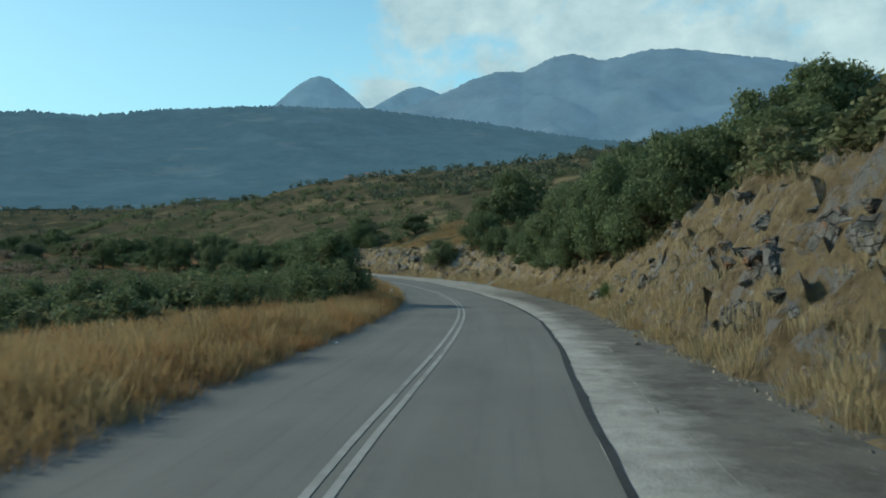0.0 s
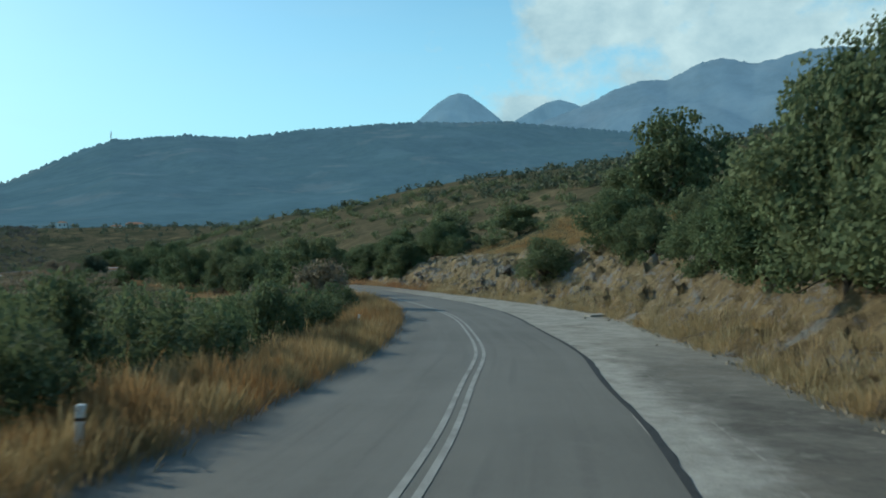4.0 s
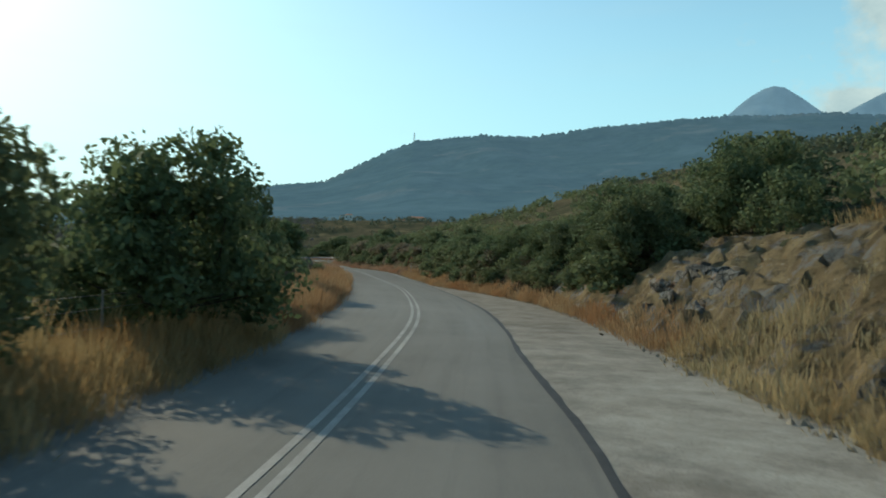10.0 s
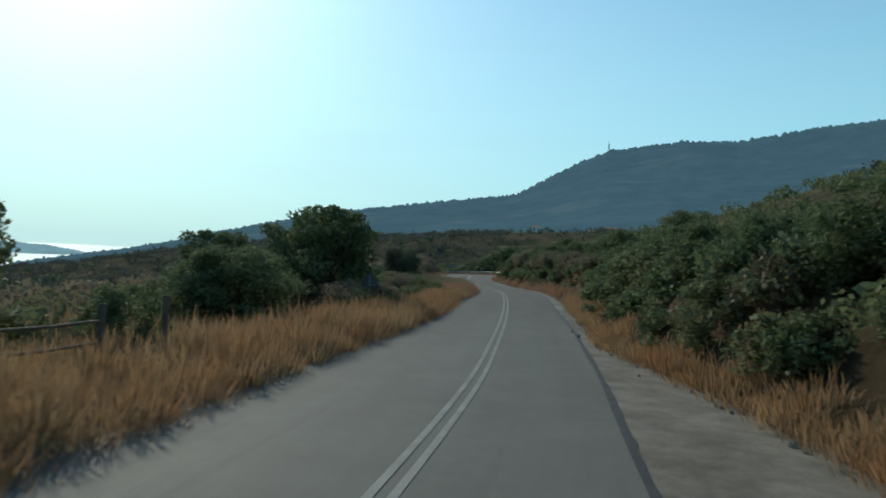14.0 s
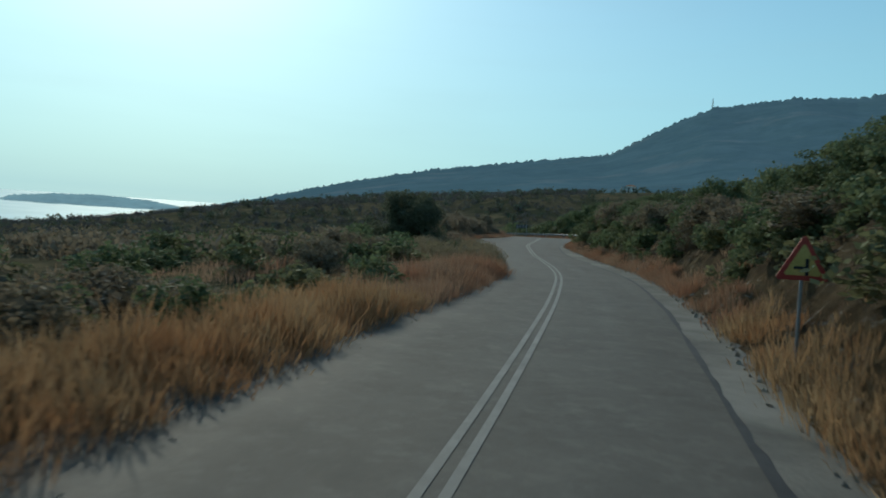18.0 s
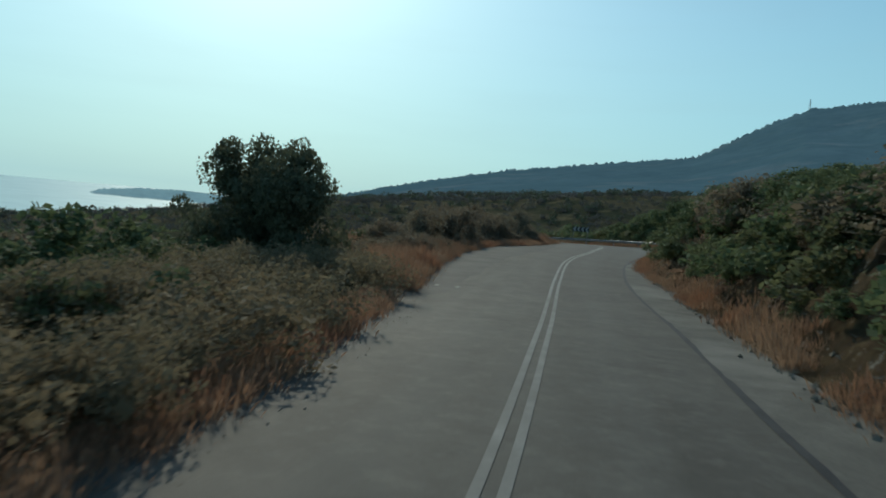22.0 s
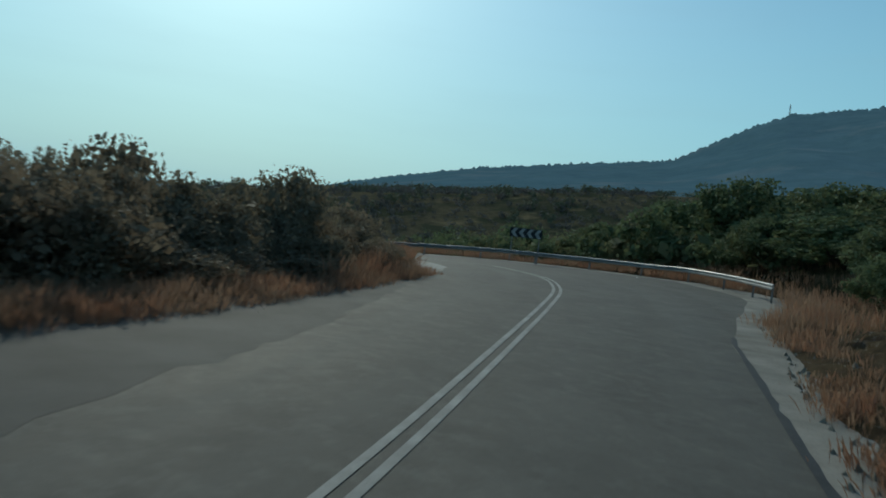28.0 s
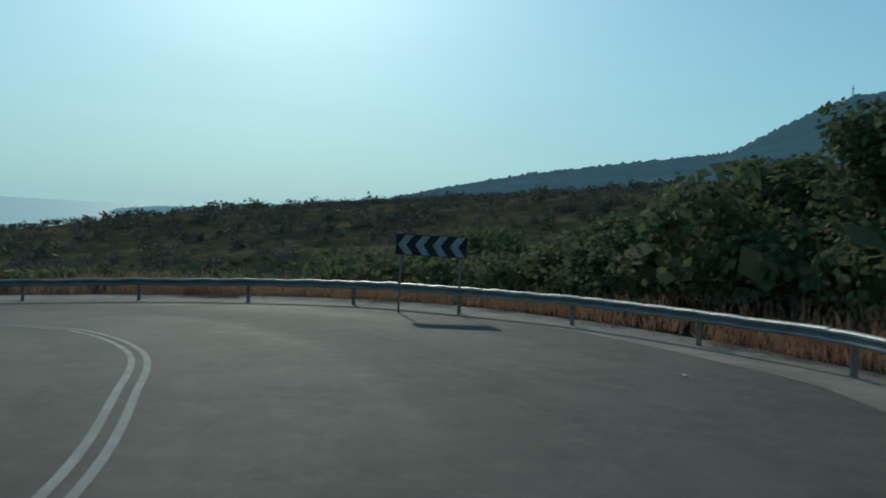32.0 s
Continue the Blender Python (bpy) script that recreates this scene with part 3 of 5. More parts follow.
GX, GY = stretched(-215, 60, 1.6, 4300), stretched(-25, 300, 1.6, 4300)
gx, gy = np.meshgrid(GX, GY, indexing="ij")
gs, go = to_road(gx, gy)
gz = ground_z(gx, gy, gs, go)
corridor = (go < toe_at(gs) + bank_wide(gs) + 2.0) & (go > -left_edge(gs) - np.where(gs > 299, 3.4, np.where(gs > 280, 1.7, 0.5))) & (gs > 1.0) & (gs < ROAD_END - 3)
gz = np.where(corridor, gz - np.where(go > toe_at(gs), 0.9, np.where(go < -left_edge(gs), 0.2, 0.5)), gz)
gv = np.stack([gx.ravel(), gy.ravel(), gz], -1)
ground = tagged(new("ground", quads("ground", gv, grid_faces(len(GX), len(GY))[:, ::-1], GROUND, True)), "dry stony scrub ground of brown earth and faded grass", "ground", kind="structure")


def ribbon(name, s0, s1, lo, hi, lift, material, ds=0.5, across=2, wobble=0.0, seed=0, label="", category=""):
    """A strip along the road between two offsets."""
    s = np.arange(s0, s1 + 1e-6, ds)
    lo_o = lo(s) if callable(lo) else np.full(len(s), float(lo))
    hi_o = hi(s) if callable(hi) else np.full(len(s), float(hi))
    if wobble:
        r = np.random.default_rng(seed)
        lo_o = lo_o + wobble * wave(s, s * 0, 3.1, seed)
        hi_o = hi_o + wobble * wave(s, s * 0, 2.3, seed + 3) + 0.5 * wobble * r.normal(size=len(s))
    rows = [on_road(s, lo_o + (hi_o - lo_o) * k / (across - 1), lift) for k in range(across)]
    v = np.stack(rows, 1).reshape(-1, 3)
    me = quads(name, v, grid_faces(len(s), across)[:, ::-1], material, True)
    at = me.attributes.new("road", "FLOAT_VECTOR", "POINT")
    so = np.stack([np.stack([s, lo_o + (hi_o - lo_o) * k / (across - 1), 0 * s], -1) for k in range(across)], 1)
    at.data.foreach_set("vector", so.astype(np.float32).ravel())
    return tagged(new(name, me), label, category, kind="structure")


S0, S1 = 1.0, ROAD_END - 1
road = ribbon("road", S0, S1, lambda s: -left_edge(s) - 0.7, lambda s: seam_at(s) + 0.05, 0.0, ASPHALT, across=14, label="worn grey asphalt mountain road", category="road")
for g0, g1 in ((268, 300),):
    ribbon("gutter", g0, g1, lambda s: seam_at(s) + 0.03, lambda s: np.minimum(seam_at(s) + np.interp(s, [60, 90, 150, 170, 265, 285], [1.05, 1.5, 1.2, 0.3, 0.3, 2.5]), toe_at(s) + 0.3), 0.005, CONCRETE, across=5, wobble=0.05, seed=9,
           label="pale cracked concrete gutter beside the asphalt", category="gutter")
for s0, s1, mat, what in ((S0, 166, PAVING, "pale and dark stained paved roadside apron"), (166, 268, APRON, "narrow worn grey roadside shoulder"), (268, S1, CONCRETE, "pale concrete strip along the outside of the bend")):
    ribbon("shoulder", s0, s1, lambda s: seam_at(s) + 0.0, lambda s: toe_at(s) + 0.55, 0.001, mat, across=8, wobble=0.06, seed=2, label=what, category="shoulder")
seam = ribbon("seam", S0, 281, lambda s: seam_at(s) - 0.06, lambda s: seam_at(s) + 0.075, 0.011, TAR, wobble=0.03, seed=4, label="dark tar joint between asphalt and concrete", category="joint")
gap = np.random.default_rng(31)
at_s = 4.0
while at_s < 96:
    long = 0.5 + 2.2 * float(gap.random())
    w = 0.012 + 0.022 * float(gap.random())
    shift = 1.1 + 0.07 * float(gap.normal())
    ribbon("crack", at_s, at_s + long, lambda s: seam_at(s) + shift, lambda s: seam_at(s) + shift + w, 0.012, CRACK, ds=0.1, wobble=0.035, seed=int(at_s), label="whitish crumbled crack in the apron", category="crack")
    at_s += long + 0.2 + 2.4 * float(gap.random()) ** 2
for at_s, at_o, long in ((289, -3.2, 4.0), (293, -2.0, 5.5)):
    ribbon("crack", at_s, at_s + long, lambda s: at_o + 0.07 * (s - at_s) + 0.05 * np.sin(s * 2.9), lambda s: at_o + 0.07 * (s - at_s) + 0.05 * np.sin(s * 2.9) + 0.013, 0.009, TAR, ds=0.12, wobble=0.05, seed=int(at_s), label="thin dark crack in the worn asphalt", category="crack")
ribbon("layby", 231, 287, lambda s: -left_edge(s) - 0.7, lambda s: -np.interp(s, [231, 236, 250, 262, 272, 278, 283, 287], [3.8, 3.3, 3.2, 3.0, 2.95, 3.35, 4.0, 4.9]), 0.003, OLD_ASPHALT, across=6, wobble=0.12, seed=8, label="older rough asphalt of a widened verge", category="pavement")
ribbon("island", 286, 318, lambda s: -left_edge(s) - np.interp(s, [286, 296, 303, 310], [1.5, 1.5, 3.2, 3.2]), lambda s: -np.interp(s, [286, 288, 291, 297, 300, 304, 318], [4.75, 4.35, 4.1, 4.15, 4.3, 4.4, 4.4]), 0.012, PALE, across=5, wobble=0.08, seed=12, label="pale concrete strip on the inside of the bend", category="pavement")
line_l = ribbon("center_line", S0, S1, -0.17, -0.065, 0.008, LINE, label="faded white painted centre line", category="road marking")
line_r = ribbon("center_line", S0, S1, 0.065, 0.17, 0.008, LINE, label="faded white painted centre line", category="road marking")

# the cut bank on the uphill side
bs = np.arange(S0, 286, 0.3)
bu = np.r_[np.linspace(-0.4, 5.6, 25), 6.2, 7.0, 8.0]
bS, bU = np.meshgrid(bs, bu, indexing="ij")
bO = toe_at(bS) + bU
bp = on_road(bS, bO)
bz = ground_z(bp[..., 0].ravel(), bp[..., 1].ravel(), bS.ravel(), bO.ravel()).reshape(bS.shape)
rough = np.array([[noise.fractal((p[0] * 0.55, p[1] * 0.55, 3.0), 0.6, 2.1, 5) for p in row] for row in bp])


def blocks(p, size):
    """Stepped facets, as broken limestone has them."""
    q = Vector((p[0] / size, p[1] / size, p[2] / size * 0.5))
    d, pts = noise.voronoi(q)
    tilt = noise.cell_vector(pts[0] * 3.7)
    off = q - pts[0]
    return noise.cell(pts[0] * 5.3) * 0.55 + off.dot(tilt) * 0.6 - 0.35 * (1.0 if d[1] - d[0] < 0.07 else 0.0)


step = np.array([[blocks(p, 0.95) for p in row] for row in bp])
step2 = np.array([[blocks(p, 0.42) for p in row] for row in bp])
edge = np.clip(bU / 1.0, 0, 1) * np.clip((8.0 - bU) / 2.0, 0, 1)
rocky = np.interp(bS, [0, 40, 52, 84, 94, 124, 140, 150, 190, 230, 286], [1.0, 1.0, 0.7, 0.7, 1.0, 0.9, 0.5, 0.2, 0.25, 0.4, 0.2])
bz = bz + edge * (bank_high(bS) * 0.2 * rough + rocky * (0.5 * step + 0.28 * step2)) - 0.3 * (bU > 7.9)
for a0, a1, mat, what in ((0, int(142 / 0.3), BANK, "cut roadside bank of orange soil and grey limestone"), (int(142 / 0.3), len(bs) - 1, BANK_DARK, "overgrown dark earth bank with a few stones")):
    bv = np.stack([bp[..., 0], bp[..., 1], bz], -1)[a0:a1 + 1].reshape(-1, 3)
    tagged(new("cut_bank", quads("cut_bank", bv, grid_faces(a1 + 1 - a0, len(bu))[:, ::-1], mat, False)), what, "bank", kind="structure")


def bank_z(s, u):
    """Height of the cut bank's rough face."""
    i = np.clip(((np.asarray(s) - bs[0]) / 0.3).round().astype(int), 0, len(bs) - 1)
    j = np.abs(np.asarray(u)[:, None] - bu).argmin(1)
    return bz[i, j]


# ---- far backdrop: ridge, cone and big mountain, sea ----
# bluish base colours plus glow carry the haze of distance
RIDGE = backdrop_mat("ridge_forest_haze", (0.012, 0.03, 0.03), (0.026, 0.048, 0.042), (0.12, 0.105, 0.085), (0.046, 0.09, 0.138), 0.03)
MOUNT = backdrop_mat("mountain_rock_haze", (0.03, 0.05, 0.06), (0.06, 0.08, 0.085), (0.12, 0.12, 0.115), (0.085, 0.155, 0.235), 0.005)
CONE = backdrop_mat("cone_rock_haze", (0.03, 0.05, 0.06), (0.06, 0.08, 0.085), (0.1, 0.1, 0.1), (0.1, 0.19, 0.285), 0.004)


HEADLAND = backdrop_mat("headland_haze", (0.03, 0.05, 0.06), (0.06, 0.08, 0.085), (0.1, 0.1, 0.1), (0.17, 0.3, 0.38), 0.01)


def massif(name, label, crest, foot, r0, r1, a0, a1, step, material, fuzz, seed):
    """Slopes that climb from a foot at r0 to a crest at r1, seen round MID."""
    az = np.arange(a0, a1 + step, step)
    rows = 26
    v = []
    for k in range(rows):
        u = k / (rows - 1)
        r = r0 + (r1 - r0) * u
        x, y = MID[0] - np.sin(np.radians(az)) * r, MID[1] + np.cos(np.radians(az)) * r
        f, c = np.tan(np.radians(foot(az))), np.tan(np.radians(crest(az)))
        z = r * (f + (c - f) * u ** 0.85) + (c - f) * r * 0.10 * math.sin(math.pi * u) * wave(x, y, (r1 - r0) * 0.12, seed)
        if k == rows - 1:
            z = z + fuzz * np.random.default_rng(seed).normal(size=len(az))
        v.append(np.stack([x, y, z], -1))
    v.append(v[-1] * 1.0 + np.array([0, 0, -40.0]) + np.stack([-np.sin(np.radians(az)), np.cos(np.radians(az)), 0 * az], -1) * 80)
    v = np.concatenate(v)
    return tagged(new(name, quads(name, v, grid_faces(rows + 1, len(az)), material, True)), label, "mountain", kind="structure")


ridge_top = along((-60, 3.0), (-35, 7.0), (-14, 8.6), (-5, 10.2), (4, 11.25), (12.0, 11.32), (20.5, 10.6), (25.2, 9.85), (29, 9.9), (34.2, 9.25), (37.3, 7.85), (41, 5.85), (48, 4.95), (54.3, 4.0), (60.3, 2.7), (66, 1.2), (69, 0.5), (80, -1.5))
massif("backdrop_ridge", "long forested mountain ridge with blue haze painted as glow", ridge_top, foot_el, 620, 1550, -45, 76, 0.12, RIDGE, 1.6, 3)
cone_top = along((16, 7), (13.3, 9.7), (12.0, 10.85), (11.0, 11.75), (10.2, 12.38), (9.4, 12.84), (8.7, 13.02), (8.0, 12.86), (6.9, 12.12), (5.8, 11.25), (4.6, 10.2), (2, 7.5))
massif("backdrop_cone", "distant cone-shaped hill, pale blue from painted haze", cone_top, along((-10, 3), (20, 3)), 3300, 3900, 2.0, 16, 0.15, CONE, 0.6, 5)
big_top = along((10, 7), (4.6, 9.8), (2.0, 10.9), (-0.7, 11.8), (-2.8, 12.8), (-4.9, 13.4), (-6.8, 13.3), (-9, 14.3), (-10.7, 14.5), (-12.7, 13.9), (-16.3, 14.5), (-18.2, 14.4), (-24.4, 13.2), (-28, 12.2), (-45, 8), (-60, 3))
massif("backdrop_mountain", "large mountain massif under clouds, blue haze painted as glow", big_top, along((-60, 3), (20, 3)), 3000, 4300, -58, 10, 0.2, MOUNT, 2.2, 8)

peak_top = along((8, 9), (5.0, 10.6), (3.4, 11.5), (2.2, 12.1), (1.2, 12.3), (0.2, 12.0), (-2, 11.0), (-5, 9))
massif("backdrop_peak", "faint peak behind the massif, pale blue from painted haze", peak_top, along((-10, 3), (20, 3)), 4500, 4800, -5.0, 8.0, 0.15, CONE, 0.6, 6)
k = Mat("sea_water_glow", 0.6)
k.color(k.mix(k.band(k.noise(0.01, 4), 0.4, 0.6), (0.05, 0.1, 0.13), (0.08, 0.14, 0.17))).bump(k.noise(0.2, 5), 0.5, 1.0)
# the sky's pale light on the water is put in as emission
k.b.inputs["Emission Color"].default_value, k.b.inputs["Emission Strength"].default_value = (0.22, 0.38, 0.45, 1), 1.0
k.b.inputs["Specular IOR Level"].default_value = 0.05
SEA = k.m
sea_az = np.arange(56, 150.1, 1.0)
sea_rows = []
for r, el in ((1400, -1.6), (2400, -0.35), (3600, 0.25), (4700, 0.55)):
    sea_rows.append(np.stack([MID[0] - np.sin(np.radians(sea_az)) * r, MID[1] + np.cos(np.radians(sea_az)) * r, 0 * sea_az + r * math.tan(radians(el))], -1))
tagged(new("water", quads("water", np.concatenate(sea_rows), grid_faces(4, len(sea_az)), SEA, True)), "calm sea below the hazy horizon, its pale sky light painted as glow", "sea", kind="structure")
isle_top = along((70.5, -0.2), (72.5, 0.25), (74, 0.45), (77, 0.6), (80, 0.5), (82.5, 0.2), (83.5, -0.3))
massif("backdrop_headland", "low headland across the bay, pale with painted haze", isle_top, along((60, -0.9), (90, -0.9)), 2500, 2800, 70.5, 83.5, 0.1, HEADLAND, 1.2, 11)


# ---- plants ----
def outward(rng, d, loose):
    """Two axes of a leaf that lies roughly square to d."""
    n = d + loose * rng.normal(size=d.shape)
    n /= np.linalg.norm(n, axis=-1)[..., None]
    a = np.cross(n, rng.normal(size=d.shape))
    a /= np.linalg.norm(a, axis=-1)[..., None]
    return a, np.cross(n, a)


def sprays(rng, c, r, flat, per):
    """Broad ragged sprays inside leaf clumps, which close the view through them."""
    d = rng.normal(size=(len(c), per, 3))
    d /= np.linalg.norm(d, axis=-1)[..., None]
    pos = c[:, None] + d * (r[:, None] * (0.2 + 0.5 * rng.random((len(c), per))))[..., None] * np.array([1, 1, flat])
    a, b = outward(rng, d, 0.6)
    q = (r[:, None] * (0.12 + 0.15 * rng.random((len(c), per))))[..., None]
    k = 0.5 + 0.6 * rng.random((4, len(c), per, 1))
    return np.stack([pos - a * q * k[0], pos + b * q * k[1], pos + a * q * k[2], pos - b * q * k[3]], 2).reshape(-1, 3)


def leaf_quads(rng, lumps, n, size, flat=0.8):
    """Small diamond leaves spread over the outside of lumps (centre, radius)."""
    c = np.array([l[:3] for l in lumps], float)
    r = np.array([l[3] for l in lumps], float)
    p = r ** 1.8
    i = rng.choice(len(lumps), n, p=p / p.sum())
    d = rng.normal(size=(n, 3))
    d[:, 2] += 0.25
    d /= np.linalg.norm(d, axis=1)[:, None]
    bumpy = 0.82 + 0.16 * np.sin(3.1 * d[:, 0] + 5 * r[i]) * np.sin(3.7 * d[:, 1] + c[i, 0]) + 0.12 * rng.random(n)
    rad = r[i] * (0.5 + 0.5 * rng.random(n) ** 0.5) * bumpy
    pos = c[i] + d * rad[:, None] * np.array([1, 1, flat])
    a, b = outward(rng, d, 0.85)
    sz = size * (0.6 + 0.8 * rng.random(n))[:, None]
    v = np.stack([pos - a * sz, pos + b * sz * 0.62, pos + a * sz, pos - b * sz * 0.62], 1).reshape(-1, 3)
    return v


def build_tree(name, rng, high, wide, leaf, n, size, label, category, trunks=1, bare=0.25, clumps=26, squat=0.8, fill=1.0, limbs=True, heart=15):
    """Trunk with limbs, and a crown of leaf clumps at the limbs' ends."""
    ob = tagged(new(name), label, category)
    bm = bmesh.new()
    lumps = []
    for _ in range(trunks):
        ang = rng.random() * 6.28
        lean = 0.1 * wide * rng.random()
        fork = np.array([math.cos(ang) * lean, math.sin(ang) * lean, high * (bare + 0.08 * rng.random())])
        r0 = 0.028 * high / trunks ** 0.5
        tube([(0.3 * fork[0], 0.3 * fork[1], -0.3), tuple(fork * 0.5 + rng.normal(size=3) * 0.03), tuple(fork)], [r0 * 1.25, r0, r0 * 0.85], 7 if limbs else 4, bm)
        for _ in range(max(3, clumps // trunks)):
            a, e = rng.random() * 6.28, rng.random() ** 0.9
            reach = wide * 0.5 * (0.25 + 0.75 * rng.random() ** 0.6) * math.sqrt(max(0.05, 1 - (e - 0.3) ** 2 * 1.8))
            tip = np.array([math.cos(a) * reach, math.sin(a) * reach, high * (bare + (0.94 - bare) * e)])
            mid = fork * 0.45 + tip * 0.55 + np.array([0, 0, -0.06 * high]) + rng.normal(size=3) * 0.05 * wide
            if limbs:
                tube([tuple(fork), tuple(mid), tuple(tip)], [r0 * 0.34, r0 * 0.2, r0 * 0.06], 4, bm)
            lumps.append((*tip, fill * wide * (0.085 + 0.1 * rng.random())))
            lumps.append((*(0.5 * (mid + tip)), fill * wide * (0.08 + 0.08 * rng.random())))
    part("trunk", bm, BARK, ob)
    v = leaf_quads(rng, lumps, n, size, squat)
    v[:, 2] = np.maximum(v[:, 2], 0.03 + 0.05 * rng.random(len(v)))
    lumps = np.array(lumps)
    inner = sprays(rng, lumps[:, :3], lumps[:, 3], squat, heart)
    inner[:, 2] = np.maximum(inner[:, 2], 0.03 + 0.05 * rng.random(len(inner)))
    v = np.concatenate([v, inner])
    part("crown", quads("crown", v, np.arange(len(v)).reshape(-1, 4), leaf), leaf, ob)
    return ob


VEG = np.random.default_rng(7)
fine_oaks = [build_tree("roadside_oak_tree", np.random.default_rng(100 + i), 5.0, 5.6, LEAF_OAK, 12000, 0.086, "dense dark green oak close beside the road", "tree", 1 + i % 2, 0.14, 40, fill=1.1) for i in range(3)]
oaks = [build_tree("oak_tree", np.random.default_rng(200 + i), 5.0, 5.6, LEAF_OAK, 6500, 0.12, "dark green oak with a dense uneven crown", "tree", 1 + i % 2, 0.16, 34, fill=1.1) for i in range(4)]
open_oaks = [build_tree("tall_oak_tree", np.random.default_rng(300 + i), 5.0, 5.6, LEAF_OAK, 12000, 0.08, "open-crowned oak with clumped dark leaves and visible limbs", "tree", 2, 0.24, 46, fill=0.74, heart=9) for i in range(2)]
olives = [build_tree("olive_tree", np.random.default_rng(400 + i), 4.6, 6.0, LEAF_OLIVE, 20000, 0.075, "old grey-green olive tree with a broad split crown", "tree", 3, 0.12, 36, fill=1.2) for i in range(2)]
shrubs = [build_tree("shrub", np.random.default_rng(500 + i), 2.0, 2.5, LEAF_SCRUB, 520, 0.13, "dense green wild shrub on the scrub hillside", "shrub", 3, 0.08, 16, 0.95, 1.25, False) for i in range(4)]
kermes = [build_tree("kermes_bush", np.random.default_rng(600 + i), 2.6, 3.2, LEAF_OAK, 640, 0.14, "dark rounded evergreen oak bush", "bush", 3, 0.08, 20, 0.95, 1.2, False) for i in range(4)]
big_bush = [build_tree("big_bush", np.random.default_rng(700 + i), 3.2, 4.4, LEAF_OAK, 2600, 0.1, "large dark evergreen bush by the roadside", "bush", 3, 0.06, 26, 0.95, 1.15) for i in range(3)]
brown_bush = [build_tree("thorn_bush", np.random.default_rng(800 + i), 3.2, 4.4, BROWN, 4200, 0.08, "dense olive-brown thorny bush behind dry grass", "bush", 3, 0.05, 42, 0.95, 1.25) for i in range(2)]
mound = [build_tree("brush_mound", np.random.default_rng(900 + i), 1.15, 2.3, MOUND, 2600, 0.038, "low olive-brown mound of brush hugging the road edge", "bush", 4, 0.04, 22, 0.9, 1.2, False, 4) for i in range(2)]
dry = [build_tree("dry_bush", np.random.default_rng(1000 + i), 1.6, 2.6, TWIG, 560, 0.095, "brown half-bare thorny bush", "bush", 5, 0.06, 18, 0.9, 1.1, heart=3) for i in range(2)]
used = set()
GROUPS = {"oak_tree": "oaks along the road", "roadside_oak_tree": "oaks close beside the road", "tall_oak_tree": "open oaks beside the road", "olive_tree": "olive trees", "shrub": "green shrubs", "kermes_bush": "evergreen bushes", "dry_bush": "dry thorn bushes", "big_bush": "large roadside bushes", "thorn_bush": "thorny roadside bushes", "brush_mound": "mounds of low brush"}


def plant(kind, x, y, sx, sz, turn=None, sink=0.1):
    own = np.random.default_rng(int(abs(x) * 137 + abs(y) * 1013))
    fresh = [o for o in kind if o.name not in used]
    ob = fresh[0] if fresh else kind[int(own.integers(len(kind)))]
    s, o = to_road(x, y)
    z = float(ground_z(np.array([x]), np.array([y]), s, o)[0]) - sink
    u = o - toe_at(s)
    if 0 < u[0] < 7.5 and 1 < s[0] < 286:
        z = float(bank_z(s, u)[0]) - sink
    m = Matrix.LocRotScale((x, y, z), Euler((0, 0, own.random() * 6.28 if turn is None else turn)), (sx, sx, sz))
    if fresh:
        used.add(ob.name)
        ob.matrix_basis = m
        return tagged(ob, group=GROUPS[ob.name.split(".")[0]])
    return copy_thing(ob, m)


# trees that stand out: x, y, height, width
for x, y, h, w in ((-17.8, 97.0, 4.2, 4.2), (-20.6, 103.5, 4.3, 5.0), (-6.6, 43.4, 4.0, 5.0), (-27.5, 109.0, 5.0, 6.2), (-25.0, 106.6, 4.0, 5.0), (-33.6, 111.3, 5.4, 4.8), (-27.5, 103.5, 4.4, 5.0), (-54.0, 138.0, 3.4, 5.4), (-49.5, 135.4, 3.2, 4.8), (-57.8, 140.0, 3.2, 5.2),
                   (12.8, 48.5, 6.2, 7.2), (11.4, 54.5, 4.6, 5.4), (10.2, 61.5, 7.6, 6.8), (16.5, 60.0, 6.4, 6.5), (14.5, 40.5, 4.4, 6.0), (17.8, 50.0, 6.0, 7.5), (20.0, 42.0, 4.8, 7.0), (10.4, 65.5, 5.4, 5.6), (8.6, 67.5, 4.6, 5.2), (13.5, 68.5, 7.0, 7.0),
                   (11.5, 73.0, 5.2, 5.4), (5.8, 104.0, 4.4, 6.4), (9.5, 97.0, 6.0, 6.5), (-0.3, 94.7, 3.9, 5.0), (6.5, 86.5, 4.6, 5.0), (8.6, 79.5, 4.4, 5.0), (-19.3, 128.8, 4.2, 6.2), (-13.5, 126.0, 4.8, 6.0), (-4.5, 123.5, 3.6, 5.0), (-14.5, 133.0, 5.0, 6.4), (-25.5, 134.5, 2.5, 4.2), (-22.0, 140.0, 4.0, 5.6)):
    plant(fine_oaks if abs(float(to_road(x, y)[1][0])) < 16 else oaks, x, y, w / 5.6, h / 5.0)
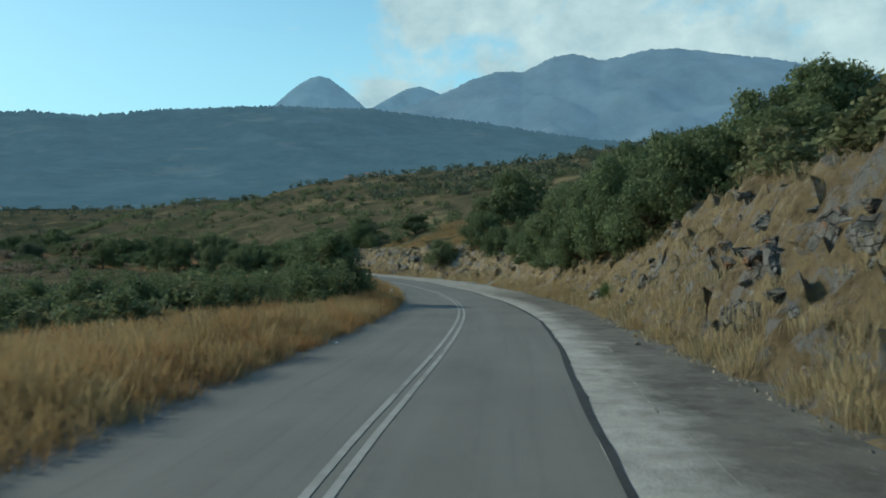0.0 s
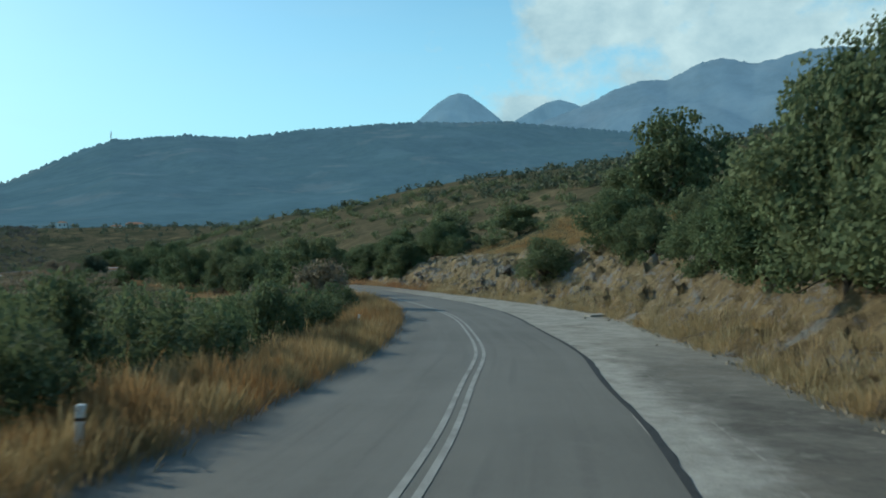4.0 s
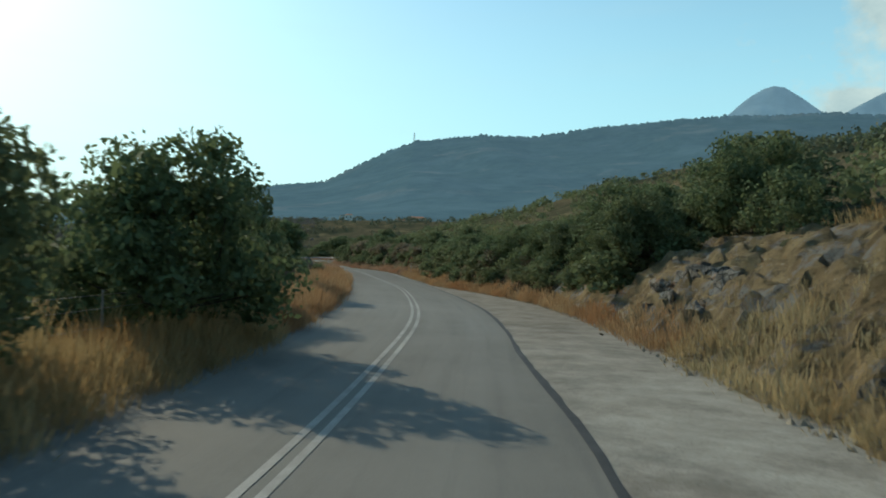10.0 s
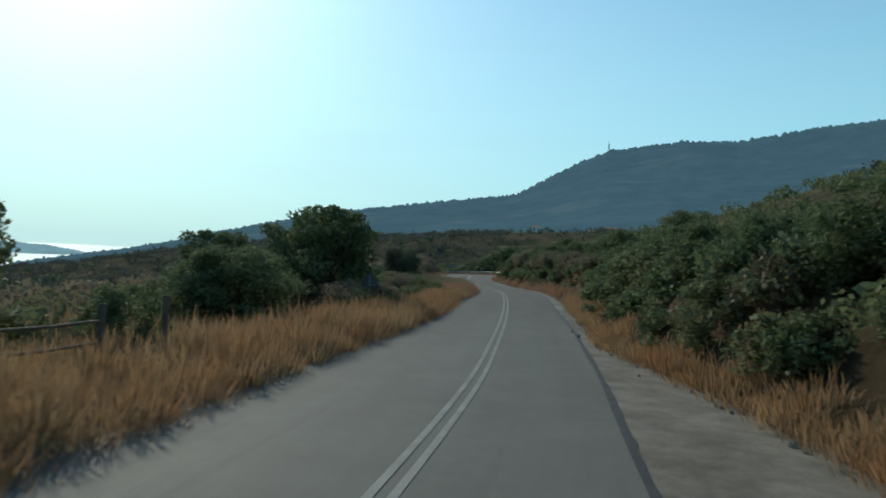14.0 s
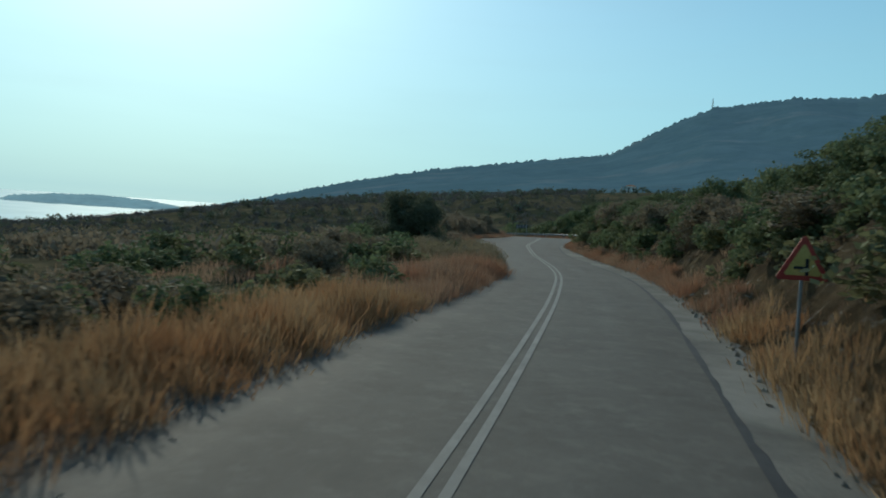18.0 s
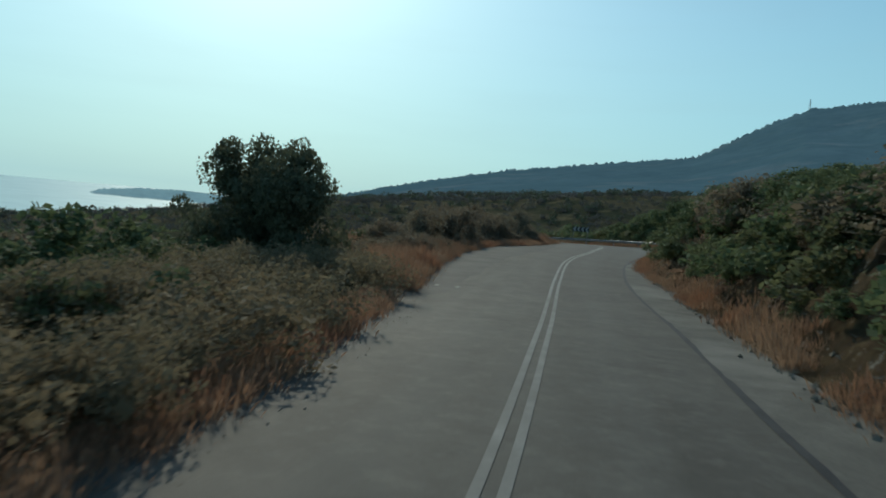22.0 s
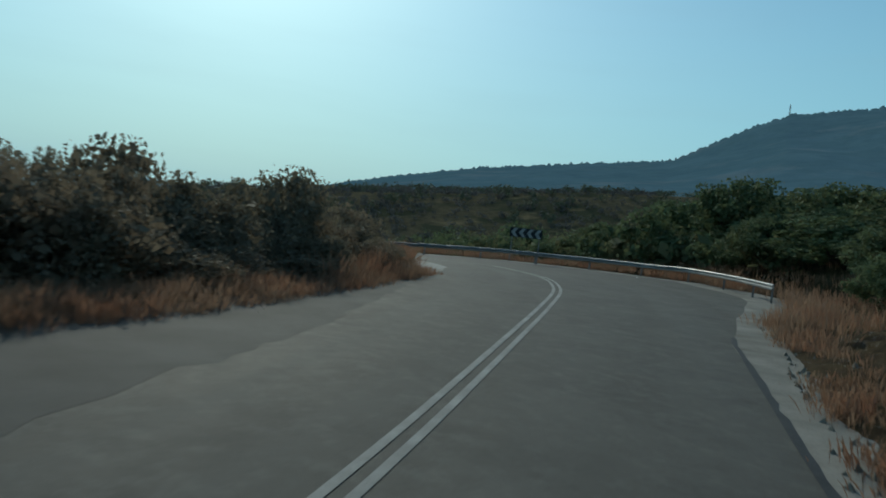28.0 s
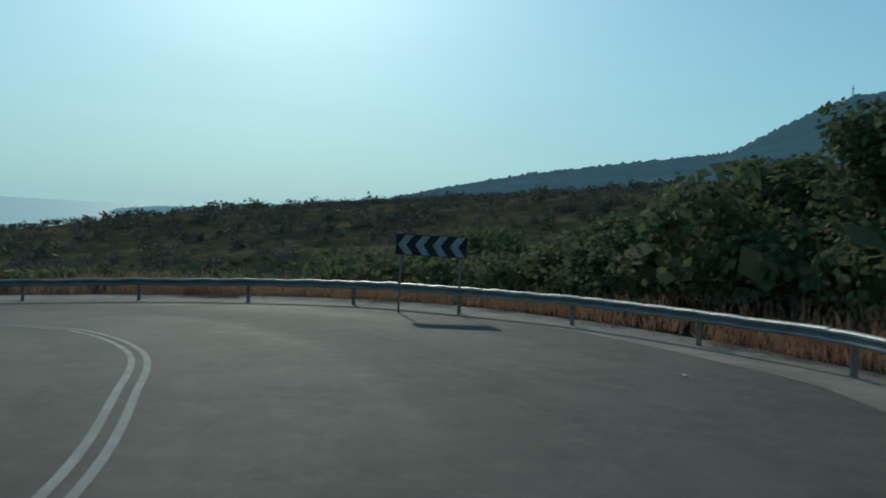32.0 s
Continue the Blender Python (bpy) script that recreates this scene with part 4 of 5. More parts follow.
for x, y, top, w in ((14.6, 35.0, 10.4, 6.0), (16.5, 33.0, 11.2, 6.0), (18.5, 37.0, 12.0, 6.5), (14.0, 30.0, 8.6, 5.0), (13.2, 44.0, 10.4, 5.6), (9.8, 60.0, 8.5, 5.6), (12.3, 52.0, 10.0, 5.6), (14.2, 54.5, 10.4, 6.0), (4.9, 93.0, 7.6, 5.8)):
    h = max(2.5, top - float(ground_z(np.array([x]), np.array([y]))[0]))
    plant(fine_oaks, x, y, w / 5.6, h / 5.0)
for x, y, h, w in ((-36.0, 119.4, 6.0, 4.9), (-41.5, 119.8, 5.4, 5.8), (-46.0, 124.0, 4.8, 5.4), (-43.4, 125.4, 3.7, 4.8), (-59.4, 145.6, 5.4, 6.6), (-63.0, 148.6, 5.2, 6.4), (-62.8, 141.4, 4.1, 4.8), (-14.6, 85.8, 4.6, 4.6)):
    plant(open_oaks, x, y, w / 5.6, h / 5.0)
# dark trees and tall bushes that crowd the uphill bank: s along the road, o to its side
for s, o, h, w in ((67, 9.6, 5.0, 5.2), (72, 9.8, 5.0, 5.6), (77, 10.4, 4.4, 5.2), (84, 10.6, 3.6, 4.6), (69, 13.5, 5.4, 6.0), (63, 9.6, 6.6, 5.6), (58, 9.8, 7.4, 6.0), (53, 10.2, 5.6, 5.6), (47, 10.6, 5.0, 5.4), (55, 14.0, 6.0, 6.0),
                   (241, 8.6, 2.1, 4.2), (244.5, 8.0, 2.4, 4.2), (248, 8.2, 2.3, 4.4), (251.5, 7.8, 2.3, 4.4), (255, 8.2, 2.5, 4.4), (259, 8.2, 2.4, 4.4), (263, 8.4, 2.7, 4.4), (267, 8.8, 2.5, 4.4), (247, 11.5, 2.2, 5.0), (254, 11.5, 2.3, 5.0), (236, 8.6, 2.1, 4.2),
                   (135.5, 8.8, 3.6, 4.2), (146, 8.8, 2.6, 4.2), (150.5, 8.4, 2.8, 4.4), (155, 7.8, 2.7, 4.2), (148, 12.0, 2.7, 5.0), (154, 11.6, 2.7, 5.0), (160, 7.4, 2.5, 4.2), (165, 7.0, 2.4, 4.0), (171, 7.4, 2.4, 4.2), (178, 8.8, 2.6, 4.4), (198, 8.6, 2.8, 4.4), (203, 8.8, 2.8, 4.4), (209, 9.0, 2.9, 4.4), (219, 8.6, 2.8, 4.4)):
    x, y, _z = on_road(s, o)
    plant(fine_oaks, float(x), float(y), w / 5.6, h / 5.0)
for x, y, h, w in ((-100.6, 184.5, 4.6, 4.6), (-98.5, 185.6, 4.1, 4.0)):
    plant(olives, x, y, w / 6.0, h / 4.6)
for s, o, h, w in ((46, -10.4, 2.0, 3.0), (49, -7.0, 2.3, 3.2), (52, -6.8, 2.4, 3.2), (55, -6.7, 2.2, 3.0), (61, -5.9, 2.0, 3.0), (66, -8.6, 2.8, 3.8), (70, -6.4, 2.3, 3.2), (72, -9.2, 3.0, 4.0), (47, -12.0, 2.4, 3.6), (92, -6.8, 2.8, 3.6), (88, -5.8, 2.2, 3.0), (80, -6.2, 3.0, 3.8), (75, -6.6, 2.7, 3.4), (67, -6.0, 2.2, 3.2), (63, -7.4, 2.4, 3.6), (58, -8.5, 2.4, 3.4), (52, -9.0, 2.0, 3.4),
                   (228, 7.6, 2.6, 3.6), (233, 7.6, 3.2, 4.2), (239, 7.8, 3.1, 4.2), (245, 7.6, 3.6, 4.6), (252, 7.8, 3.2, 4.4), (224, 8.5, 2.6, 4.0), (262, 8.5, 3.2, 4.2), (215, 7.6, 3.0, 4.2), (207, 7.0, 2.6, 4.0), (199, 7.2, 3.2, 4.4),
                   (191, 8.6, 3.2, 4.2), (181, 6.6, 3.4, 4.6), (174, 6.4, 3.2, 4.2), (167, 6.6, 3.0, 4.2), (160, 7.6, 2.4, 4.0), (154, 8.4, 2.2, 4.0), (147, 9.2, 2.2, 4.0),
                   (264, -8.6, 2.6, 3.6), (268, -9.2, 3.0, 4.2), (273, -9.0, 3.0, 4.4), (278, -8.4, 2.8, 4.0), (282, -8.0, 2.4, 3.6), (276, -12.0, 3.2, 4.4), (270, -13.0, 3.2, 4.6), (286, -8.6, 2.0, 3.0),
                   (258, -10.0, 2.2, 3.4), (253, -9.6, 2.0, 3.2), (246, -8.4, 1.8, 3.2), (249.5, -7.6, 1.9, 3.2), (252, -8.2, 2.1, 3.6), (256, -8.4, 2.5, 3.8), (260, -8.2, 2.6, 3.8), (264, -8.4, 2.9, 3.8), (243, -9.5, 1.6, 3.0),
                   (94, -7.3, 2.1, 3.0), (97.5, -6.9, 2.2, 3.2), (99, -10.2, 2.4, 3.6), (249.5, -6.9, 2.0, 2.6), (252, -6.6, 1.8, 2.4), (271, -8.8, 3.6, 4.2), (275, -8.0, 3.5, 4.0), (279, -7.8, 3.4, 3.8), (283, -7.5, 3.0, 3.4), (287, -7.4, 2.5, 3.2), (291, -7.9, 2.2, 3.2), (295.5, -7.6, 1.9, 2.8), (299, -7.8, 1.8, 2.6), (303, -8.2, 1.6, 2.6), (290, -11.0, 2.6, 3.8), (280, -11.4, 3.6, 4.4), (273, -12.5, 3.8, 4.6),
                   (173, -6.9, 1.7, 3.0), (176.5, -7.6, 1.9, 3.2), (180, -7.4, 1.8, 3.2), (183.5, -7.8, 1.9, 3.4), (187, -7.6, 1.6, 3.2), (190.5, -8.4, 1.5, 3.2), (178, -10.5, 2.4, 3.8), (184, -11.0, 2.4, 3.8), (194, -8.8, 1.5, 3.2),
                   (123, -7.2, 2.0, 3.0), (127, -6.4, 1.8, 2.8), (131, -7.4, 2.0, 3.2), (135, -7.0, 1.9, 3.0), (139, -7.8, 1.8, 3.2), (143, -9.6, 1.8, 3.2), (147, -9.4, 2.0, 3.4), (159, -9.5, 2.0, 3.6), (164, -9.8, 2.2, 3.8), (168, -9.2, 2.0, 3.4), (118, -6.4, 1.7, 2.8), (112, -6.6, 1.8, 3.0),
                   (137, 7.8, 2.2, 3.2), (141, 7.6, 2.4, 3.4), (145, 7.4, 2.4, 3.4), (149, 6.8, 2.2, 3.2), (135, 9.4, 2.6, 4.0), (138, 9.8, 2.8, 4.0), (142, 8.8, 2.6, 4.0), (146, 9.0, 2.6, 4.0), (150, 8.0, 2.4, 4.0), (132, 13.0, 3.2, 4.4), (139, 13.0, 3.2, 4.4), (146, 12.0, 3.0, 4.4),
                   (205, -9.0, 1.7, 3.2), (211, -10.0, 1.8, 3.4), (217, -9.0, 1.5, 3.2)):
    x, y, _z = on_road(s, o)
    thorny = s > 196 or o < 0 and (170 < s or 90 < s < 100)
    tall = 0.98 if o < 0 and 262 < s < 274.5 else 1.14 if o < 0 and 274 < s < 305 else 0.68 if o > 0 and s > 140 else 1.25 if o < 0 and 60 < s < 80 else 1.0
    plant(brown_bush if thorny else big_bush, float(x), float(y), w / 4.4, h / 3.2 * tall)
# rows of tall bushes beyond the open grass at the start
for s, o, h, w in ((47, -15.0, 2.8, 3.6), (50, -18.5, 3.0, 4.0), (52, -13.0, 3.0, 3.8), (55, -16.0, 3.2, 4.2), (56, -11.0, 2.9, 3.8), (59, -13.5, 3.2, 4.2), (61, -18.0, 3.4, 4.4), (62, -10.0, 2.8, 3.6), (65, -15.0, 3.4, 4.4), (68, -11.5, 3.2, 4.2), (70, -18.0, 3.6, 4.6), (73, -13.5, 3.4, 4.4), (58, -21.5, 3.4, 4.4), (66, -22.0, 3.6, 4.6), (53, -23.0, 3.2, 4.4), (76, -16.5, 3.6, 4.6), (46, -20.5, 2.6, 4.0)):
    x, y, _z = on_road(s, o)
    plant(big_bush, float(x), float(y), w / 4.4, h / 3.2)
# brown brush that climbs from the verge to the tall bushes inside the bend
for i in range(64):
    s = 258 + 0.5 * i
    u = 1.5 + 3.0 * VEG.random()
    x, y, _z = on_road(s, -(float(left_edge(s)) + u))
    high = (0.55 + 0.3 * (u - 1.5)) * float(np.interp(s, [258, 268, 282, 290], [0.5, 0.95, 1.0, 0.7]))
    plant(brown_bush, float(x), float(y), 0.5 + 0.14 * VEG.random(), high * 0.7)
# dull dark brush on the flat below the verge
for i in range(70):
    s = 176 + 62 * VEG.random()
    x, y, _z = on_road(s, -(float(left_edge(s)) + 4.2 + 16 * VEG.random() ** 1.3))
    k = 0.6 + 0.45 * VEG.random()
    plant(kermes if i % 3 else shrubs, float(x), float(y), k, k * 0.75)
# low brown mound of brush that hugs the edge before the widened verge
for i in range(52):
    s = 212.5 + 0.44 * i
    x, y, _z = on_road(s, -(float(left_edge(s)) + 0.75 + 4.6 * VEG.random()))
    plant(mound, float(x), float(y), 0.85 + 0.3 * VEG.random(), 0.8 + 0.3 * VEG.random())

for i in range(310):
    s = 134 + 132 * VEG.random()
    u = 1.1 + 3.4 * VEG.random() + (1.6 if 181 < s < 194 else 0.0)
    x, y, _z = on_road(s, float(toe_at(s)) + u)
    k = 0.45 + 0.45 * VEG.random()
    plant(dry if VEG.random() < 0.15 else shrubs if VEG.random() < 0.45 else kermes, float(x), float(y), k, k * (0.8 + 0.3 * VEG.random()))
# scrub: s along the road, o to the side
hill = []
for side, count, near, far in ((1, 950, 2.0, 62.0), (-1, 680, 2.6, 58.0)):
    for _ in range(count):
        s = 4 + VEG.random() * 322
        d = near + (far - near) * VEG.random() ** 1.5
        if side > 0:
            if s > 284:
                d += 4.0
            o = float(toe_at(s)) + d + (2.2 if s < 125 else -0.4)
            if 96 < s < 127 and d < 9.5 or 124 < s < 134 and d < 5:
                continue
        else:
            o = -(float(left_edge(s)) + d + float(np.interp(s, [36, 50, 58], [9.0, 5.0, 0.0])))
            if 226 < s < 262 and d < 5 or s > 284:
                continue
        x, y, _z = on_road(s, o)
        s2, o2 = to_road(x, y)
        if abs(abs(o2[0]) - abs(o)) > 1.0 or wave(np.array(x), np.array(y), 7.0, 1.0) < -0.62:
            continue
        big = 0.6 + 0.6 * VEG.random()
        if side < 0:
            big *= 0.62 + 0.4 * min(1.0, d / 25)
        r = VEG.random()
        if d > 9.5:
            hill.append((float(x), float(y), big * 1.35))
        else:
            kind = shrubs if r < 0.5 else kermes if r < 0.8 else dry
            plant(kind, float(x), float(y), big, big * (0.75 + 0.4 * VEG.random()))


def thicket(name, x, y, size, per, leaf, material, label):
    """Joined clumps of small leaves, for plants too many to count."""
    s, o = to_road(x, y)
    z = ground_z(x, y, s, o)
    off = VEG.normal(size=(len(x), per, 3))
    off /= np.linalg.norm(off, axis=-1)[..., None]
    off *= (0.45 + 0.55 * VEG.random(off.shape[:2]) ** 0.6)[..., None]
    off *= (0.78 + 0.3 * np.sin(4.0 * off[..., :1] + x[:, None, None]) * np.cos(3.0 * off[..., 1:2] + y[:, None, None]))
    off *= size[:, None, None] * np.array([0.95, 0.95, 0.62])
    c = np.stack([x, y, z + size * 0.42], -1)[:, None] + off
    c[..., 2] = np.maximum(c[..., 2], (z + 0.1)[:, None])
    a, b = outward(VEG, off / np.linalg.norm(off, axis=-1)[..., None], 0.8)
    q = (leaf * np.ones(len(x)))[:, None, None] * (0.7 + 0.6 * VEG.random(c.shape[:2]))[..., None]
    v = np.stack([c - a * q, c + b * q * 0.75, c + a * q, c - b * q * 0.75], 2).reshape(-1, 3)
    v = np.concatenate([v, sprays(VEG, np.stack([x, y, z + size * 0.4], -1), size, 0.6, 9)])
    return tagged(new(name, quads(name, v, np.arange(len(v)).reshape(-1, 4), material)), label, "scrub", kind="stuff")


# thick low growth beyond the open grass at the start, and bushes up the slope
for _ in range(190):
    s = 16 + 64 * VEG.random()
    x, y, _z = on_road(s, -(float(left_edge(s)) + float(np.interp(s, [36, 46, 56], [10.5, 7.5, 5.0])) + 22 * VEG.random() ** 1.2))
    k = 0.5 + 0.9 * VEG.random() ** 1.3
    if _ % 2:
        hill.append((float(x), float(y), k))
        continue
    plant(shrubs if VEG.random() < 0.6 else kermes, float(x), float(y), k, k * 0.85)
for _ in range(56):
    s = 6 + 60 * VEG.random() if _ < 34 else 90 + 24 * VEG.random()
    x, y, _z = on_road(s, -(float(left_edge(s)) + (2.6 if _ < 34 else 1.4) + 4.5 * VEG.random()))
    k = 0.35 + 0.3 * VEG.random()
    plant(dry, float(x), float(y), k, k)
# the slopes round the outside of the bend
BEND = np.array([-140.0, 232.0])
br, ba = 13 + 125 * VEG.random(2600) ** 1.25, np.radians(-15 + 150 * VEG.random(2600))
bx, by = BEND[0] - br * np.sin(ba), BEND[1] + br * np.cos(ba)
bS2, bO2 = to_road(bx, by)
ok = (np.abs(bO2) > 15.5)
bx, by, br, ba = bx[ok], by[ok], br[ok], np.degrees(ba[ok])
made = 0
for x, y, r, a in zip(bx, by, br, ba):
    wood = a < 62  # wooded hillside; low brush in the valley
    if r < 55 and a < 50 and made < 75:
        k = 0.95 + 0.55 * VEG.random()
        plant(kermes if VEG.random() < 0.75 else shrubs, float(x), float(y), k, k * (0.95 + 0.4 * VEG.random()))
        made += 1
    else:
        hill.append((float(x), float(y), (1.9 if wood else 0.75) * (0.7 + 0.6 * VEG.random())))
for x, y, h, w in ((-131.8, 249.0, 2.7, 5.6), (-126.5, 243.6, 3.0, 5.0), (-137.0, 249.4, 3.6, 5.4), (-141.0, 252.5, 4.2, 5.6), (-147.0, 255.0, 4.4, 5.6), (-152.0, 252.5, 3.2, 5.0), (-157.0, 256.0, 3.2, 5.2), (-150.0, 262.0, 5.4, 6.0), (-135.0, 254.0, 3.4, 5.8), (-128.0, 254.0, 4.0, 5.6), (-123.0, 237.5, 2.5, 4.2), (-145.0, 262.0, 5.0, 5.6), (-119.0, 240.0, 3.2, 4.8), (-139.0, 261.0, 5.0, 6.0), (-132.0, 262.0, 5.2, 6.0)):
    plant(fine_oaks if abs(float(to_road(x, y)[1][0])) < 17 else oaks, x, y, w / 5.6, h / 5.0)
hx = np.array(hill)
pick = VEG.random(len(hx)) < 0.5
close = np.abs(to_road(hx[:, 0], hx[:, 1])[1]) < 24
road_s, road_o = to_road(hx[:, 0], hx[:, 1])
dull = (road_s > 165) & (road_o < 0)
for ok, mat, what in ((dull, BROWN, "brownish thorny scrub on the seaward slope"), (pick & ~dull, LEAF_SCRUB, "olive-green scrub bushes thick on the hillside"), (~pick & ~dull, LEAF_OAK, "dark evergreen scrub thick on the hillside")):
    for band, per, leaf in ((close, 90, 0.13), (~close, 60, 0.18)):
        q = ok & band
        thicket("hillside_scrub", hx[q, 0], hx[q, 1], hx[q, 2] * 1.2, per, leaf, mat, what)
vr, va = 70 + 420 * VEG.random(3600) ** 1.2, np.radians(40 + 75 * VEG.random(3600))
vx, vy = BEND[0] - vr * np.sin(va), BEND[1] + vr * np.cos(va)
vsize = (0.8 + 1.1 * VEG.random(3600)) * (0.9 + vr / 350)
thicket("valley_brush", vx, vy, vsize * 0.85, 36, 0.095 * vsize, BRUSH_HAZED, "low brush filling the valley below the bend, greyed by painted haze")
n = 7000
wr, wa = 60 + 640 * VEG.random(n) ** 1.5, VEG.random(n) * 2 * math.pi
wx, wy = MID[0] + wr * np.cos(wa), MID[1] + wr * np.sin(wa)
ws, wo = to_road(wx, wy)
keep = (np.abs(wo) > 48) & (wave(wx, wy, 34.0, 4.0) > -0.66)
wx, wy = wx[keep], wy[keep]
wd = np.hypot(wx - MID[0], wy - MID[1])
size = (0.9 + 1.3 * VEG.random(len(wx))) * (0.95 + wd / 400)
thicket("far_scrub", wx, wy, size, 26, 0.135 * size, LEAF_FAR, "far scrub and olive groves on the slopes, greyed by painted haze")


def blades(name, s, o, z, high, material, label, per=7, spread=0.16, width=0.01):
    """Tufts of tapering dry blades."""
    n = len(s)
    base = on_road(s, o)
    base[:, 2] = z
    base = np.repeat(base, per, 0)
    stout = np.repeat(0.7 + 0.6 * VEG.random(n), per)
    off = VEG.normal(size=(n * per, 2))
    hh = np.repeat(high, per) * stout * (0.55 + 0.6 * VEG.random(n * per)) * np.exp(-0.1 * (off ** 2).sum(1))
    base[:, :2] += off * spread * stout[:, None]
    a = VEG.random(n * per) * 6.283
    lean = off * 0.2 + VEG.normal(size=(n * per, 2)) * 0.2
    w = np.stack([np.cos(a), np.sin(a), 0 * a], -1) * (width * (0.6 + 0.9 * VEG.random(n * per)))[:, None]
    top = base + np.stack([lean[:, 0] * hh, lean[:, 1] * hh, hh], -1)
    mid = base + (top - base) * np.array([0.55, 0.55, 0.7])
    v = np.stack([base, mid - w, top, mid + w], 1).reshape(-1, 3)
    me = quads(name, v, np.arange(len(v)).reshape(-1, 4), material)
    return tagged(new(name, me), label, "grass", kind="stuff")


def tufts(n, s0, s1, lo, hi, side, clump, gap=-0.62):
    s = s0 + (s1 - s0) * VEG.random(n)
    u = lo + (hi - lo) * VEG.random(n) ** 1.3
    o = (toe_at(s) + u) if side > 0 else -(left_edge(s) + u)
    p = on_road(s, o)
    keep = wave(p[:, 0], p[:, 1], clump, 6.0) > gap + 0.5 * VEG.random(n) * (u > 1.2)
    if side < 0:
        keep &= (s < 212) | (s > 234)
    s, o, u, p = s[keep], o[keep], u[keep], p[keep]
    z = bank_z(s, u) if side > 0 else ground_z(p[:, 0], p[:, 1], s, o)
    return s, o, z - 0.03, u, wave(p[:, 0], p[:, 1], clump * 0.6, 9.0)


for name, s0, s1, mat, tone in (("dry_grass", 2, 124, GRASS_GOLD, "golden"), ("dry_grass", 124, 196, GRASS_OCHRE, "ochre"), ("dry_grass", 196, 289, GRASS_RUST, "rusty brown")):
    L = s1 - s0
    s, o, z, u, wv = tufts(int(L * 46), s0, s1, -0.1, 2.6, -1, 2.4, -0.9)
    blades(name, s, o, z, (0.64 + 0.26 * wv - 0.15 * (u < 0.3) + 0.1 * VEG.normal(size=len(s))) * np.interp(s, [250, 262], [1.0, 0.62]), mat, tone + " dry grass along the edge of the road", 24, 0.15, 0.0078)
    s, o, z, u, wv = tufts(int(L * 45), s0, s1, 2.0, 12.0, -1, 4.0, -0.5)
    blades(name, s, o, z, 0.5 + 0.25 * wv, GRASS_STRAW if s0 < 100 else mat, tone + " dry grass among the bushes", 7, 0.25, 0.012)
    mat = GRASS_STRAW if s0 < 100 else GRASS_OCHRE if s0 < 190 else GRASS_RUST
    s, o, z, u, wv = tufts(int(L * 36), s0, min(s1, 285), 0.0, 1.6 if s0 < 100 else 1.0, 1, 1.9, -0.42)
    blades(name, s, o, z, (0.46 + 0.2 * wv) * np.interp(s, [232, 246], [1.0, 0.6]), mat, tone + " dry grass tufts at the foot of the cut bank", 10)
    s, o, z, u, wv = tufts(int(L * (50 if s0 < 100 else 12)), s0, min(s1, 285), 1.0, 7.4, 1, 2.2, -0.08 if s0 < 100 else 0.0)
    blades(name, s, o, z, 0.38 + 0.16 * wv, mat, tone + " dry grass patches on the cut bank", 10)
s, o, z, u, wv = tufts(4200, 4, 54, 1.6, 10.5, -1, 3.2, -0.8)
blades("dry_grass", s, o, z, 0.58 + 0.22 * wv, GRASS_GOLD, "golden dry grass of the open field beside the road", 16, 0.2, 0.011)
s = 78 + 50 * VEG.random(7000)
u = 6.5 + 11 * VEG.random(7000) ** 1.3
p = on_road(s, toe_at(s) + u)
ok = wave(p[:, 0], p[:, 1], 4.0, 3.0) > -0.4
s, u, p = s[ok], u[ok], p[ok]
blades("dry_grass", s, toe_at(s) + u, ground_z(p[:, 0], p[:, 1], s, toe_at(s) + u), 0.4 + 0.2 * VEG.random(len(s)), GRASS_GOLD, "golden dry grass on the slope above the cut", 8, 0.3, 0.014)
s = 284 + 34 * VEG.random(1700)
o = toe_at(s) + 0.2 + 6 * VEG.random(1700) ** 1.6
p = on_road(s, o)
blades("dry_grass", s, o, ground_z(p[:, 0], p[:, 1], s, o), 0.4 + 0.3 * VEG.random(1700), GRASS_RUST, "rusty brown dry grass behind the guard rail", 10, 0.3)

# rusty grass on the inside of the bend, and round the guard rail's posts
s = 280 + 24 * VEG.random(1500)
o = -(np.interp(s, [280, 286, 291, 297, 304], [5.1, 5.3, 5.5, 5.7, 6.2]) + 3.2 * VEG.random(1500) ** 1.4)
p = on_road(s, o)
blades("dry_grass", s, o, ground_z(p[:, 0], p[:, 1], s, o) - 0.1, 0.55 + 0.3 * VEG.random(1500), GRASS_RUST, "rusty brown dry grass on the inside of the bend", 11, 0.2)
s = 283 + 32 * VEG.random(900)
o = toe_at(s) - 0.35 + 1.3 * VEG.random(900)
p = on_road(s, o)
ok = wave(p[:, 0], p[:, 1], 1.6, 2.0) > 0.0
s, o = s[ok], o[ok]
blades("dry_grass", s, o, on_road(s, o)[:, 2] - 0.03, 0.3 + 0.35 * VEG.random(len(s)), GRASS_RUST, "rusty grass tufts growing round the rail posts", 9, 0.14)
s, o = 312.9 + 0.55 * VEG.normal(size=60), 10.6 + 0.4 * VEG.normal(size=60)
blades("dry_grass", s, o, on_road(s, o)[:, 2] - 0.03, 0.55 + 0.35 * VEG.random(60), GRASS_RUST, "tall clump of rusty grass leaning on the rail", 16, 0.14)
s = 211.5 + 20 * VEG.random(900)
o = -(left_edge(s) + 0.1 + 0.9 * VEG.random(900) ** 1.3)
p = on_road(s, o)
